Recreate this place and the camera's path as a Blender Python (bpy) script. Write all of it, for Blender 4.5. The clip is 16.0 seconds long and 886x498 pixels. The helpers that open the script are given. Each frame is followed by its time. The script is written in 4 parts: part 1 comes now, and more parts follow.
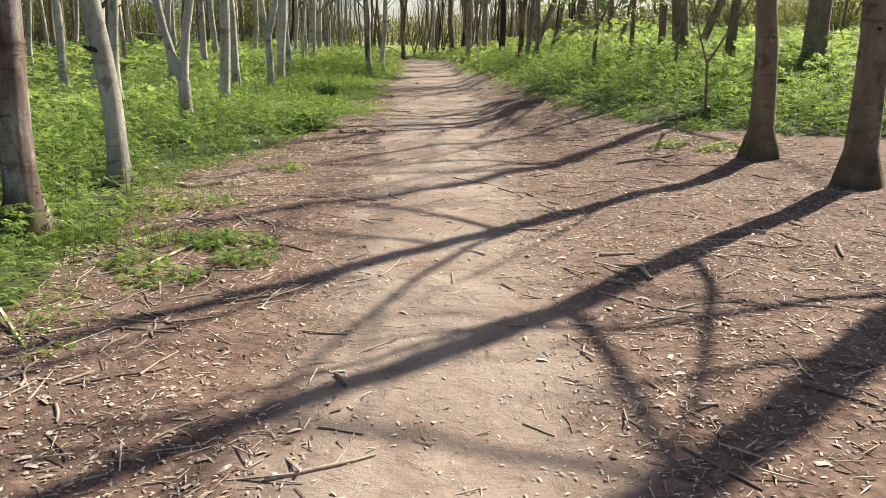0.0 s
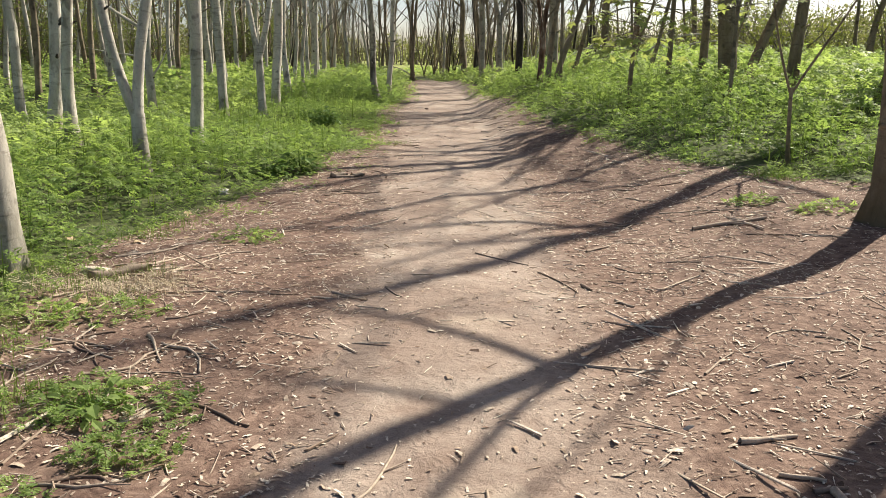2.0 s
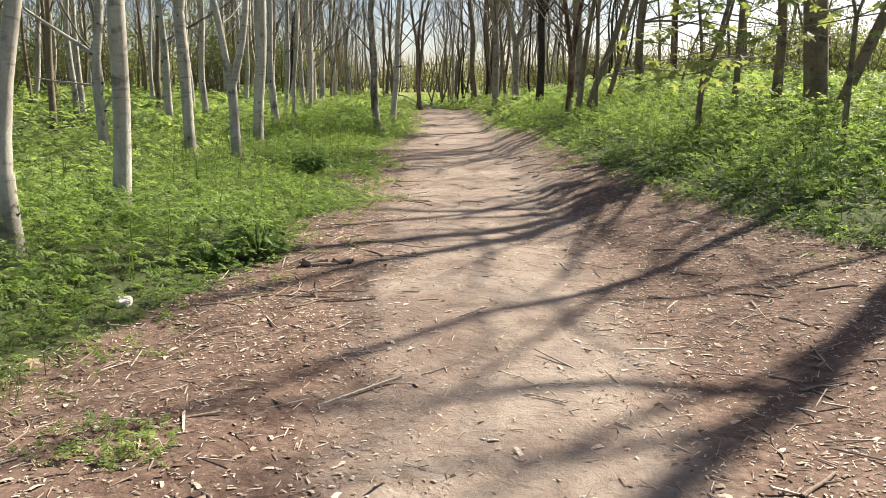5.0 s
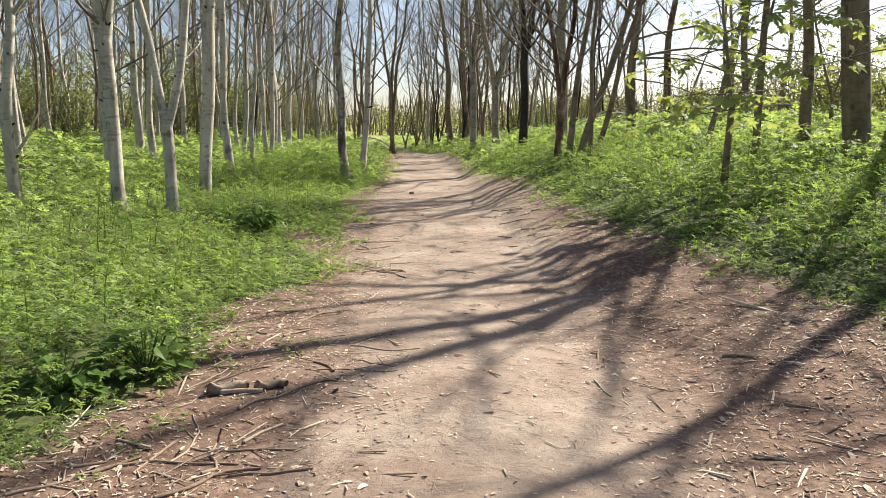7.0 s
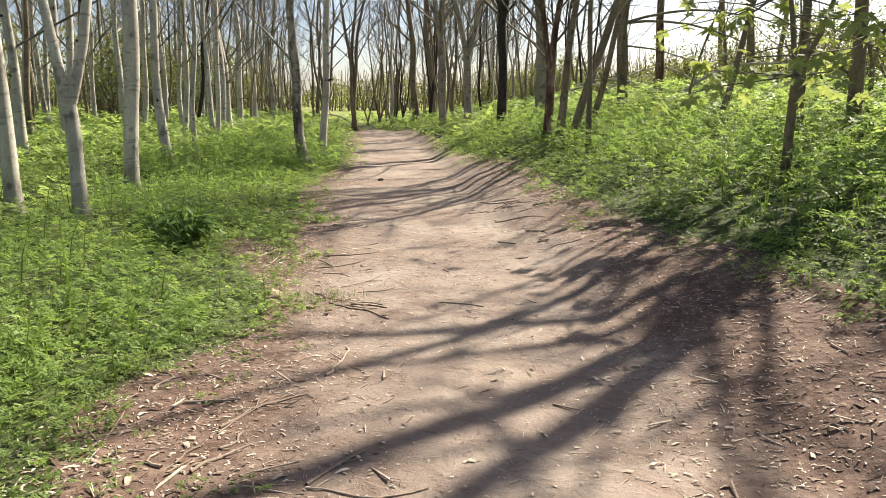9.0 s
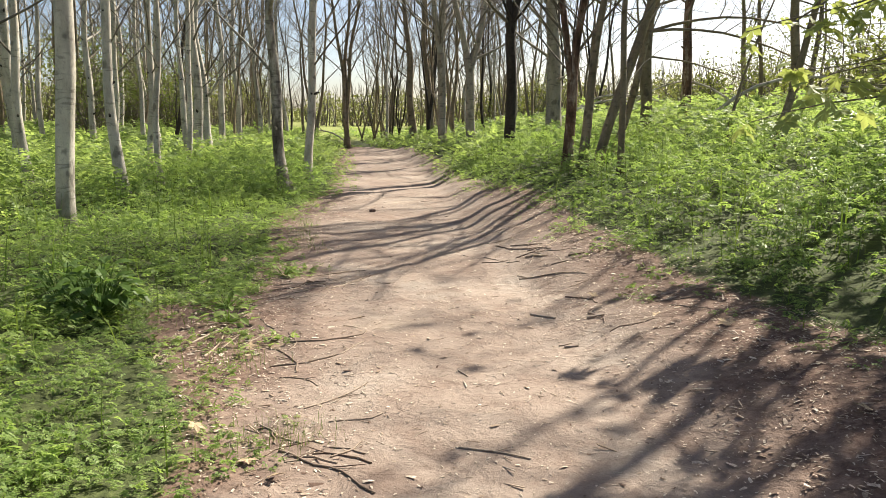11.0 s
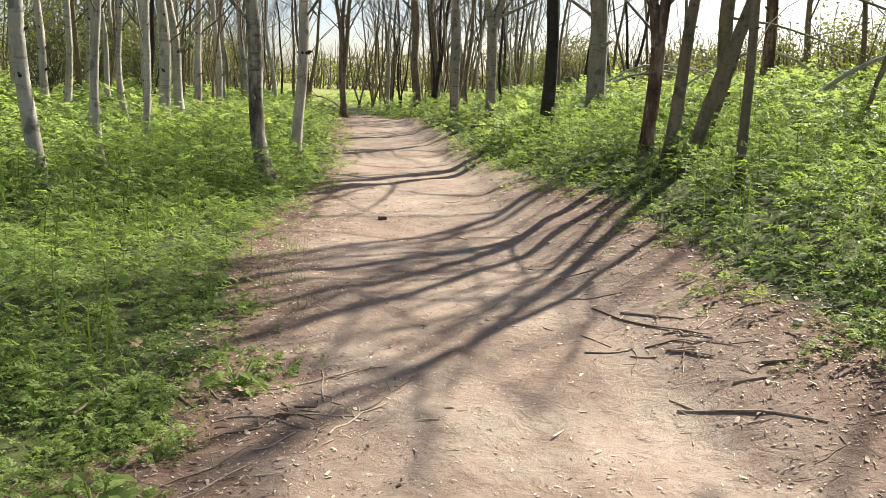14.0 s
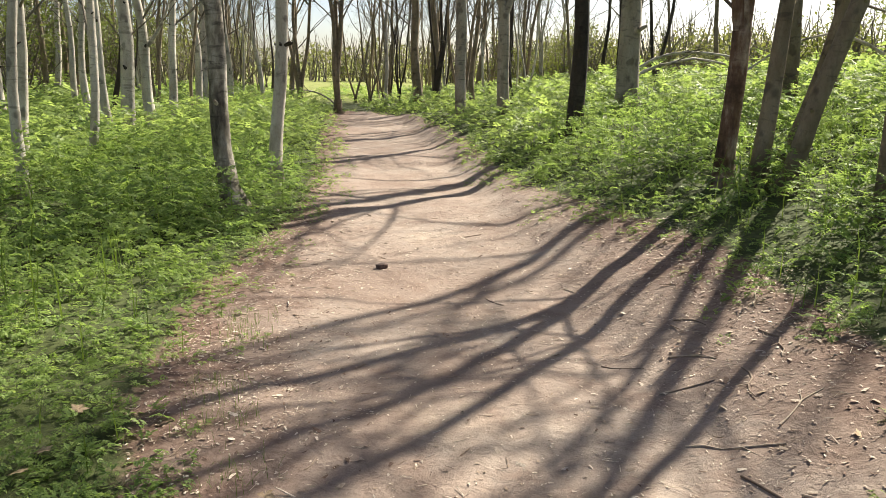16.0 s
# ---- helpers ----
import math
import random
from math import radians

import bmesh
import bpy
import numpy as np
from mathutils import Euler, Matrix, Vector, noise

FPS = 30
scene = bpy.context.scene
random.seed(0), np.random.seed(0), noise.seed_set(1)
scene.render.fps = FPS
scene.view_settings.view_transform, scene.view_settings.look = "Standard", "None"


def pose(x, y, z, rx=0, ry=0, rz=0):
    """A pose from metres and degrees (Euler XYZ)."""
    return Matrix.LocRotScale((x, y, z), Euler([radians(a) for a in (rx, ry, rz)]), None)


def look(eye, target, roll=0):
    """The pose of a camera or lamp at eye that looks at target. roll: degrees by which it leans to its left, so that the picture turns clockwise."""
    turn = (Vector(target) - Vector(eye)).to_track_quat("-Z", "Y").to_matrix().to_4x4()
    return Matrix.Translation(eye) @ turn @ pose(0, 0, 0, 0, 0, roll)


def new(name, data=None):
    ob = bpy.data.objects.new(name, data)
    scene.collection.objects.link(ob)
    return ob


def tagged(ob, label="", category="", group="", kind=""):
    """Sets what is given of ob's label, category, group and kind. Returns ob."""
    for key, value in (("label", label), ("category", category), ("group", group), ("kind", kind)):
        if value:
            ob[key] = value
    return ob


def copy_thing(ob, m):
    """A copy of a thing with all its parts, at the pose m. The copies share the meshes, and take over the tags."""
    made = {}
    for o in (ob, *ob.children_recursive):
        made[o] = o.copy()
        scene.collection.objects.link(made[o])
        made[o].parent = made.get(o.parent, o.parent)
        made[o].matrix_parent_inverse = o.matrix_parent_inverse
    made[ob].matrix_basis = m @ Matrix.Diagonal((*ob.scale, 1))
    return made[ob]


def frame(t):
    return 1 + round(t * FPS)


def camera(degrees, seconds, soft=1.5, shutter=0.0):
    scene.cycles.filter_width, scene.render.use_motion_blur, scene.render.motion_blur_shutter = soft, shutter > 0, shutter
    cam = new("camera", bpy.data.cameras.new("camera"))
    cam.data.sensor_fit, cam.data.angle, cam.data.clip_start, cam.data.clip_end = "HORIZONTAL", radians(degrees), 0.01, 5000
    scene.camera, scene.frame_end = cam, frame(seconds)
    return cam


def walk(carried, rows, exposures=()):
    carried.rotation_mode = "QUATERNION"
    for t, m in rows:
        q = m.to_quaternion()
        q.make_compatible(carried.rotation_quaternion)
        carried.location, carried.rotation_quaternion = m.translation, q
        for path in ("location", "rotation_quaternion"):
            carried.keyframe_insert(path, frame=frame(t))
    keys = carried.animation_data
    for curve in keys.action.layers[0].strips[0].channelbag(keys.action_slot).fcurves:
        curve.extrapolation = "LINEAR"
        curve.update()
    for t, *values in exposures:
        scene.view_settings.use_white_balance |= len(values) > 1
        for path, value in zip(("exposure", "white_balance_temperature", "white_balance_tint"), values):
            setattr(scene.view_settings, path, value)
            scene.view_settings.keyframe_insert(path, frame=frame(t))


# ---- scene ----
cam = camera(57.1, 16.0, 0.85)
METRES, EYE, TILT, LEAN, TURN = 18.5, 1.5, 0.0, 0.0, 0.0
ROWS = [
    (0.0, 0.0, 0.0, 0.0, 0.21, -14.97, -0.79),
    (0.5, -0.0008, 0.0366, 0.0009, 0.59, -15.39, -0.42),
    (1.0, -0.001, 0.0688, 0.0022, 0.5, -15.06, -0.38),
    (1.5, -0.003, 0.1001, 0.0018, 1.04, -13.78, -0.92),
    (2.0, -0.0044, 0.1302, 0.0015, 0.88, -13.7, -0.87),
    (2.5, -0.0066, 0.1599, 0.0021, 1.1, -13.36, -1.35),
    (3.0, -0.0106, 0.1894, 0.0038, 0.4, -12.85, -1.26),
    (3.5, -0.0124, 0.2211, 0.0025, 0.82, -12.68, -0.53),
    (4.0, -0.0155, 0.2534, 0.0015, 1.29, -13.13, -0.67),
    (6.5, -0.0181, 0.4034, -0.0, 0.79, -9.11, -0.33),
    (7.0, -0.0207, 0.4348, -0.0023, -0.56, -8.93, -0.64),
    (7.5, -0.0236, 0.4664, -0.0027, 0.11, -9.54, -0.66),
    (8.0, -0.028, 0.4978, -0.0026, -1.81, -10.7, -0.54),
    (10.5, -0.0322, 0.6535, -0.003, -3.74, -10.23, 0.2),
    (11.0, -0.0305, 0.6837, -0.0019, -3.61, -9.63, -0.28),
    (11.5, -0.0311, 0.7142, -0.002, -4.99, -9.47, -1.19),
    (12.0, -0.0327, 0.7454, -0.0024, -6.18, -9.72, -1.9),
    (12.5, -0.0346, 0.7745, -0.0022, -4.56, -9.95, -2.15),
    (13.0, -0.0384, 0.8063, -0.0019, -5.02, -11.59, -2.14),
    (13.5, -0.0417, 0.8384, -0.0005, -4.73, -12.45, -2.56),
    (14.0, -0.0458, 0.8708, 0.0011, -3.96, -12.05, -1.9),
    (14.5, -0.0465, 0.9038, 0.0011, -4.95, -12.32, -1.58),
    (15.0, -0.0472, 0.9367, 0.0007, -4.94, -12.43, -1.58),
    (15.5, -0.0468, 0.9671, 0.0028, -5.12, -12.9, -1.33),
    (16.0, -0.0456, 0.9972, 0.0042, -4.11, -12.75, -1.06),
]
walk(cam, [(t, pose(0, 0, EYE, TILT, LEAN, TURN) @ pose(METRES * x, METRES * y, METRES * z, 90 + pitch, roll, yaw)) for t, x, y, z, yaw, pitch, roll in ROWS], [(0.0, 1.0, 7000, 7.5), (4.2, 1.05, 7000, 7.5), (7.0, 1.18, 7000, 7.5), (16.0, 1.22, 7000, 7.5)])

# ---- light ----
SUN_AZ, SUN_EL = radians(44.0), radians(40.0)      # clockwise from +y, above the horizon
sun_way = Vector((math.sin(SUN_AZ) * math.cos(SUN_EL), math.cos(SUN_AZ) * math.cos(SUN_EL), math.sin(SUN_EL)))
world = bpy.data.worlds.new("sky")
scene.world = world
world.use_nodes = True
wn = world.node_tree.nodes
sky = wn.new("ShaderNodeTexSky")
sky.sky_type, sky.sun_disc, sky.sun_elevation, sky.sun_rotation = "NISHITA", False, SUN_EL, SUN_AZ
sky.air_density, sky.dust_density, sky.ozone_density = 0.6, 1.3, 1.0
wn["Background"].inputs["Strength"].default_value = 0.07
world.node_tree.links.new(sky.outputs[0], wn["Background"].inputs["Color"])
sun = new("sun", bpy.data.lights.new("sun", "SUN"))
sun.data.energy, sun.data.angle, sun.data.color = 5.0, radians(0.8), (1.0, 0.95, 0.86)
sun.matrix_world = look(sun_way * 100, (0, 0, 0))

# ---- materials ----


class Nodes:
    """A short way to write node materials."""

    def __init__(self, name, rough=0.8):
        self.mat = bpy.data.materials.new(name)
        self.mat.use_nodes = True
        self.t = self.mat.node_tree
        self.b = self.t.nodes["Principled BSDF"]
        self.out = self.t.nodes["Material Output"]
        self.b.inputs["Roughness"].default_value = rough
        self.b.inputs["Specular IOR Level"].default_value = 0.25

    def link(self, a, b):
        self.t.links.new(a, b)

    def node(self, kind, **values):
        n = self.t.nodes.new("ShaderNode" + kind)
        for k, v in values.items():
            n.inputs[k.replace("_", " ")].default_value = v
        return n

    def coord(self, kind="Object"):
        return self.node("TexCoord").outputs[kind]

    def mapped(self, vec, scale=(1, 1, 1), shift=None):
        n = self.node("Mapping")
        n.inputs["Scale"].default_value = scale
        self.link(vec, n.inputs["Vector"])
        if shift is not None:
            self.link(shift, n.inputs["Location"])
        return n.outputs[0]

    def noise(self, vec, scale, detail=4.0, rough=0.55, distortion=0.0):
        n = self.node("TexNoise", Scale=scale, Detail=detail, Roughness=rough, Distortion=distortion)
        self.link(vec, n.inputs["Vector"])
        return n.outputs["Fac"]

    def steps(self, fac, *stops):
        n = self.node("ValToRGB")
        e = n.color_ramp.elements
        while len(e) < len(stops):
            e.new(0.5)
        for k, (p, c) in enumerate(stops):
            e[k].position = p
            e[k].color = (*c, 1) if isinstance(c, tuple) else (c, c, c, 1)
        self.link(fac, n.inputs[0])
        return n.outputs[0]

    def mix(self, fac, a, b, how="MIX"):
        n = self.t.nodes.new("ShaderNodeMix")
        n.data_type, n.blend_type = "RGBA", how
        for s, v in ((n.inputs[0], fac), (n.inputs[6], a), (n.inputs[7], b)):
            if isinstance(v, (int, float)):
                s.default_value = v
            elif isinstance(v, tuple):
                s.default_value = (*v, 1)
            else:
                self.link(v, s)
        return n.outputs[2]

    def maths(self, how, a, b=0.0, clamp=False):
        n = self.t.nodes.new("ShaderNodeMath")
        n.operation, n.use_clamp = how, clamp
        for s, v in zip(n.inputs, (a, b)):
            if isinstance(v, (int, float)):
                s.default_value = v
            else:
                self.link(v, s)
        return n.outputs[0]

    def attr(self, name):
        n = self.t.nodes.new("ShaderNodeAttribute")
        n.attribute_name = name
        return n.outputs["Fac"]

    def bump(self, height, strength, distance):
        n = self.node("Bump", Strength=strength, Distance=distance)
        self.link(height, n.inputs["Height"])
        self.link(n.outputs[0], self.b.inputs["Normal"])

    def colour(self, c):
        self.link(c, self.b.inputs["Base Color"])
        return self.mat


def ground_material():
    m = Nodes("earth", 0.95)
    p = m.coord()
    worn, green = m.attr("worn"), m.attr("green")
    broad = m.noise(p, 0.8, 6.0, 0.62, 0.3)
    patch = m.noise(p, 3.4, 7.0, 0.62, 0.5)
    fine = m.noise(p, 16.0, 8.0, 0.7, 0.5)
    grit = m.noise(p, 120.0, 5.0, 0.7, 0.6)
    mulch = m.steps(fine, (0.3, (0.05, 0.029, 0.022)), (0.5, (0.15, 0.092, 0.071)), (0.7, (0.31, 0.215, 0.168)))
    mulch = m.mix(m.steps(patch, (0.42, 0.0), (0.66, 0.5)), mulch, (0.25, 0.17, 0.132))
    track = m.steps(broad, (0.3, (0.245, 0.18, 0.146)), (0.5, (0.315, 0.245, 0.202)), (0.72, (0.405, 0.338, 0.285)))
    track = m.mix(m.steps(patch, (0.34, 0.5), (0.5, 0.0)), track, (0.2, 0.13, 0.1))
    track = m.mix(m.steps(fine, (0.3, 0.42), (0.5, 0.0)), track, (0.16, 0.105, 0.08))
    edge = m.maths("ADD", worn, m.maths("MULTIPLY", m.maths("SUBTRACT", m.noise(p, 2.6, 6.0, 0.7), 0.5), 1.1))
    soil = m.mix(m.steps(edge, (0.2, 0.0), (0.75, 1.0)), mulch, track)
    spot = m.maths("ADD", m.attr("pale"), m.maths("MULTIPLY", m.maths("SUBTRACT", m.noise(p, 5.0, 6.0, 0.7), 0.5), 0.9))
    soil = m.mix(m.steps(spot, (0.4, 0.0), (0.75, 0.7)), soil, (0.47, 0.385, 0.305))
    damp = m.noise(p, 1.9, 5.0, 0.65, 0.4)
    soil = m.mix(m.steps(damp, (0.3, 0.3), (0.45, 0.0)), soil, (0.12, 0.077, 0.06))
    soil = m.mix(m.steps(grit, (0.36, 0.22), (0.5, 0.0)), soil, (0.09, 0.058, 0.045))
    soil = m.mix(m.steps(grit, (0.66, 0.0), (0.76, 0.3)), soil, (0.56, 0.46, 0.37))
    turf = m.steps(fine, (0.3, (0.03, 0.032, 0.014)), (0.5, (0.06, 0.075, 0.026)), (0.75, (0.12, 0.14, 0.05)))
    field = m.steps(m.noise(p, 1.1, 8.0, 0.75), (0.35, (0.17, 0.21, 0.05)), (0.65, (0.3, 0.31, 0.1)))
    turf = m.mix(m.attr("field"), turf, field)
    gedge = m.maths("ADD", green, m.maths("MULTIPLY", m.maths("SUBTRACT", m.noise(p, 5.0, 6.0, 0.7), 0.5), 1.2))
    c = m.mix(m.steps(gedge, (0.42, 0.0), (0.62, 1.0)), soil, turf)
    h = m.maths("ADD", m.maths("MULTIPLY", fine, 0.5), m.maths("MULTIPLY", grit, 0.12))
    h = m.maths("ADD", h, m.maths("MULTIPLY", m.noise(p, 6.0, 6.0, 0.6, 0.6), 1.2))
    m.bump(h, 0.7, 0.03)
    return m.colour(c)


def bark(name, stops, mark, marks, moss, relief=0.012):
    """Bark: a base that varies along the trunk, dark cross marks, and a greenish foot."""
    m = Nodes(name, 0.85)
    p = m.coord()
    rnd = m.node("ObjectInfo").outputs["Random"]
    comb = m.node("CombineXYZ")
    for k in range(3):
        m.link(m.maths("MULTIPLY", rnd, 37.0 + 11 * k), comb.inputs[k])
    q = m.mapped(p, (1, 1, 1), comb.outputs[0])
    c = m.steps(m.noise(m.mapped(q, (3.0, 3.0, 1.1)), 1.6, 6.0, 0.65), *stops)
    grain = m.noise(m.mapped(q, (9, 9, 5.0)), 4.0, 7.0, 0.75, 0.6)
    c = m.mix(m.steps(grain, (0.3, 0.4), (0.5, 0.0)), c, mark)
    cross = m.noise(m.mapped(q, (3.0, 3.0, 13.0)), 1.0, 5.0, 0.6, 0.9)
    c = m.mix(m.steps(cross, (0.565, 0.0), (0.66, marks)), c, mark)
    blotch = m.noise(m.mapped(q, (3.0, 3.0, 2.2)), 2.0, 2.0, 0.5)
    c = m.mix(m.steps(blotch, (0.6, 0.0), (0.68, 0.6)), c, mark)
    z = m.node("SeparateXYZ")
    m.link(p, z.inputs[0])
    foot = m.maths("ADD", z.outputs[2], m.maths("MULTIPLY", m.noise(q, 5.0), 0.9))
    c = m.mix(m.steps(foot, (0.55, moss), (1.0, 0.0)), c, (0.075, 0.065, 0.035))
    m.bump(m.maths("ADD", grain, m.maths("MULTIPLY", cross, 0.6)), 0.8, relief)
    return m.colour(c)


def leaf_material(name, dark, light, glow=0.45, rough=0.5):
    m = Nodes(name, rough)
    rnd = m.node("NewGeometry").outputs["Random Per Island"]
    p = m.node("NewGeometry").outputs["Position"]
    c = m.mix(rnd, dark, light)
    patch = m.noise(p, 0.55, 4.0, 0.6)
    c = m.mix(m.steps(patch, (0.35, 0.0), (0.65, 0.55)), c, tuple(min(1, v * f) for v, f in zip(light, (1.1, 1.08, 1.0))))
    m.link(c, m.b.inputs["Base Color"])
    m.b.inputs["Specular IOR Level"].default_value = 0.16
    tr = m.node("BsdfTranslucent")
    m.link(m.mix(1.0, c, (1.1, 1.12, 0.74), "MULTIPLY"), tr.inputs["Color"])
    mx = m.node("MixShader", Fac=glow)
    m.link(m.b.outputs[0], mx.inputs[1])
    m.link(tr.outputs[0], mx.inputs[2])
    m.link(mx.outputs[0], m.out.inputs["Surface"])
    return m.mat


def chip_material(name, dark, light):
    m = Nodes(name, 0.8)
    rnd = m.node("NewGeometry").outputs["Random Per Island"]
    c = m.mix(rnd, dark, light)
    g = m.noise(m.mapped(m.coord(), (1, 1, 1)), 60.0, 4.0, 0.7)
    c = m.mix(m.steps(g, (0.35, 0.6), (0.6, 0.0)), c, tuple(v * 0.45 for v in dark))
    m.bump(g, 0.5, 0.004)
    return m.colour(c)


def stick_material(name, dark, light):
    m = Nodes(name, 0.85)
    rnd = m.node("ObjectInfo").outputs["Random"]
    c = m.mix(rnd, dark, light)
    g = m.noise(m.mapped(m.coord(), (1, 1, 1)), 45.0, 5.0, 0.7)
    c = m.mix(m.steps(g, (0.32, 0.45), (0.55, 0.0)), c, (0.07, 0.045, 0.032))
    m.bump(g, 0.7, 0.006)
    return m.colour(c)


EARTH = ground_material()
PALE = bark("pale_smooth_bark", ((0.25, (0.29, 0.262, 0.215)), (0.48, (0.49, 0.45, 0.385)), (0.72, (0.68, 0.64, 0.56))), (0.09, 0.078, 0.064), 0.5, 0.6)
STAINED = bark("stained_pale_bark", ((0.35, (0.10, 0.06, 0.05)), (0.52, (0.22, 0.165, 0.14)), (0.68, (0.5, 0.47, 0.42))), (0.06, 0.045, 0.038), 0.7, 0.6)
MOTTLED = bark("mottled_bark", ((0.36, (0.07, 0.06, 0.048)), (0.48, (0.24, 0.215, 0.175)), (0.6, (0.46, 0.43, 0.37))), (0.05, 0.042, 0.035), 0.7, 0.8, 0.02)
ASH = bark("light_grey_bark", ((0.25, (0.2, 0.175, 0.14)), (0.5, (0.34, 0.3, 0.245)), (0.75, (0.48, 0.44, 0.37))), (0.08, 0.068, 0.055), 0.6, 0.6, 0.015)
GREY = bark("grey_brown_bark", ((0.25, (0.13, 0.10, 0.064)), (0.5, (0.25, 0.198, 0.135)), (0.75, (0.37, 0.305, 0.22))), (0.05, 0.042, 0.035), 0.5, 0.7, 0.02)
DARK = bark("dark_bark", ((0.25, (0.025, 0.02, 0.017)), (0.5, (0.055, 0.045, 0.038)), (0.75, (0.10, 0.085, 0.07))), (0.015, 0.012, 0.01), 0.4, 0.5, 0.025)
RUST = bark("bare_red_brown_wood", ((0.36, (0.05, 0.03, 0.022)), (0.5, (0.19, 0.115, 0.08)), (0.64, (0.5, 0.41, 0.33))), (0.05, 0.03, 0.02), 0.4, 0.4, 0.025)
TWIG = bark("twig_bark", ((0.3, (0.10, 0.085, 0.065)), (0.5, (0.17, 0.145, 0.115)), (0.7, (0.25, 0.22, 0.18))), (0.06, 0.05, 0.04), 0.3, 0.0, 0.004)
FERN = leaf_material("young_green_leaf", (0.105, 0.195, 0.062), (0.375, 0.48, 0.18), 0.57, 0.45)
FERN_FAR = leaf_material("undergrowth_leaf", (0.125, 0.21, 0.07), (0.395, 0.49, 0.19), 0.57, 0.45)
SYCAMORE = leaf_material("spring_tree_leaf", (0.2, 0.25, 0.08), (0.38, 0.42, 0.18), 0.5)
SHRUB = leaf_material("shrub_leaf", (0.08, 0.115, 0.035), (0.19, 0.22, 0.075), 0.45)
BUDS = leaf_material("bud_leaf", (0.13, 0.16, 0.04), (0.24, 0.26, 0.08), 0.4)
DOCK = leaf_material("broad_weed_leaf", (0.055, 0.115, 0.032), (0.13, 0.21, 0.06), 0.45, 0.45)
GRASS = leaf_material("grass_blade", (0.07, 0.13, 0.025), (0.17, 0.24, 0.05), 0.4)
STRAW = chip_material("dry_straw", (0.36, 0.28, 0.18), (0.62, 0.54, 0.4))
CHIP = chip_material("wood_chip", (0.34, 0.24, 0.17), (0.82, 0.71, 0.59))
DUFF = chip_material("leaf_mould", (0.09, 0.052, 0.038), (0.26, 0.165, 0.12))
STICK = stick_material("dead_stick", (0.2, 0.14, 0.105), (0.52, 0.42, 0.33))
OLIVE = leaf_material("olive_wood_edge_leaf", (0.11, 0.125, 0.05), (0.24, 0.245, 0.11), 0.45)

# ---- mesh tools ----


def mesh_of(name, verts, faces, material, smooth=False):
    """A mesh from a vertex array and an array of quads or triangles."""
    verts, faces = np.asarray(verts, float), np.asarray(faces, int)
    me = bpy.data.meshes.new(name)
    n, k = faces.shape
    me.vertices.add(len(verts))
    me.vertices.foreach_set("co", verts.ravel())
    me.loops.add(n * k)
    me.loops.foreach_set("vertex_index", faces.ravel())
    me.polygons.add(n)
    me.polygons.foreach_set("loop_start", np.arange(n) * k)
    me.polygons.foreach_set("loop_total", np.full(n, k))
    me.update(calc_edges=True)
    me.polygons.foreach_set("use_smooth", np.full(n, smooth))
    me.materials.append(material)
    return me


def part(name, me, parent, label=""):
    ob = new(name, me)
    ob.parent = parent
    return tagged(ob, label)


class Tubes:
    """Gathers round tapering tubes into one mesh."""

    def __init__(self):
        self.v, self.f, self.n = [], [], 0

    def add(self, points, radii, sides=6):
        p, r = np.asarray(points, float), np.asarray(radii, float)
        t = np.gradient(p, axis=0)
        t /= np.linalg.norm(t, axis=1)[:, None] + 1e-9
        ref = np.array((1.0, 0.13, 0.21)) if abs(t[0, 0]) < 0.8 else np.array((0.1, 1.0, 0.2))
        a = np.cross(t, ref)
        a /= np.linalg.norm(a, axis=1)[:, None]
        b = np.cross(t, a)
        w = np.arange(sides) * 2 * np.pi / sides
        ring = p[:, None] + (a[:, None] * np.cos(w)[None, :, None] + b[:, None] * np.sin(w)[None, :, None]) * (r[:, None, None] if r.ndim == 1 else r[:, :, None])
        k = len(p)
        i = np.arange(k - 1)[:, None] * sides
        j = np.arange(sides)[None]
        q = np.stack([i + j, i + sides + j, i + sides + (j + 1) % sides, i + (j + 1) % sides], -1).reshape(-1, 4)
        self.v += [ring.reshape(-1, 3), p[-1:]]
        tip = k * sides
        last = (k - 1) * sides
        cap = [(last + s, tip, tip, last + (s + 1) % sides) for s in range(sides)]
        self.f += [q + self.n]
        self.caps = cap
        self.n += tip + 1

    def mesh(self, name, material):
        return mesh_of(name, np.concatenate(self.v), np.concatenate(self.f), material, True)


def scatter(template, faces, places, turns, sizes):
    """Many copies of a small template in one vertex array."""
    v = np.einsum("nij,kj->nki", turns, template) * sizes[:, None, None] + places[:, None]
    k = len(template)
    f = faces[None] + (np.arange(len(places)) * k)[:, None, None]
    return v.reshape(-1, 3), f.reshape(-1, faces.shape[1])


def turns_of(yaw, tilt, roll=None):
    """Rotation matrices: tilt about x, then yaw about z."""
    n = len(yaw)
    c, s = np.cos(yaw), np.sin(yaw)
    z = np.zeros((n, 3, 3))
    z[:, 0, 0], z[:, 0, 1], z[:, 1, 0], z[:, 1, 1], z[:, 2, 2] = c, -s, s, c, 1
    c, s = np.cos(tilt), np.sin(tilt)
    x = np.zeros((n, 3, 3))
    x[:, 1, 1], x[:, 1, 2], x[:, 2, 1], x[:, 2, 2], x[:, 0, 0] = c, -s, s, c, 1
    if roll is None:
        return z @ x
    c, s = np.cos(roll), np.sin(roll)
    y = np.zeros((n, 3, 3))
    y[:, 0, 0], y[:, 0, 2], y[:, 2, 0], y[:, 2, 2], y[:, 1, 1] = c, s, -s, c, 1
    return z @ x @ y


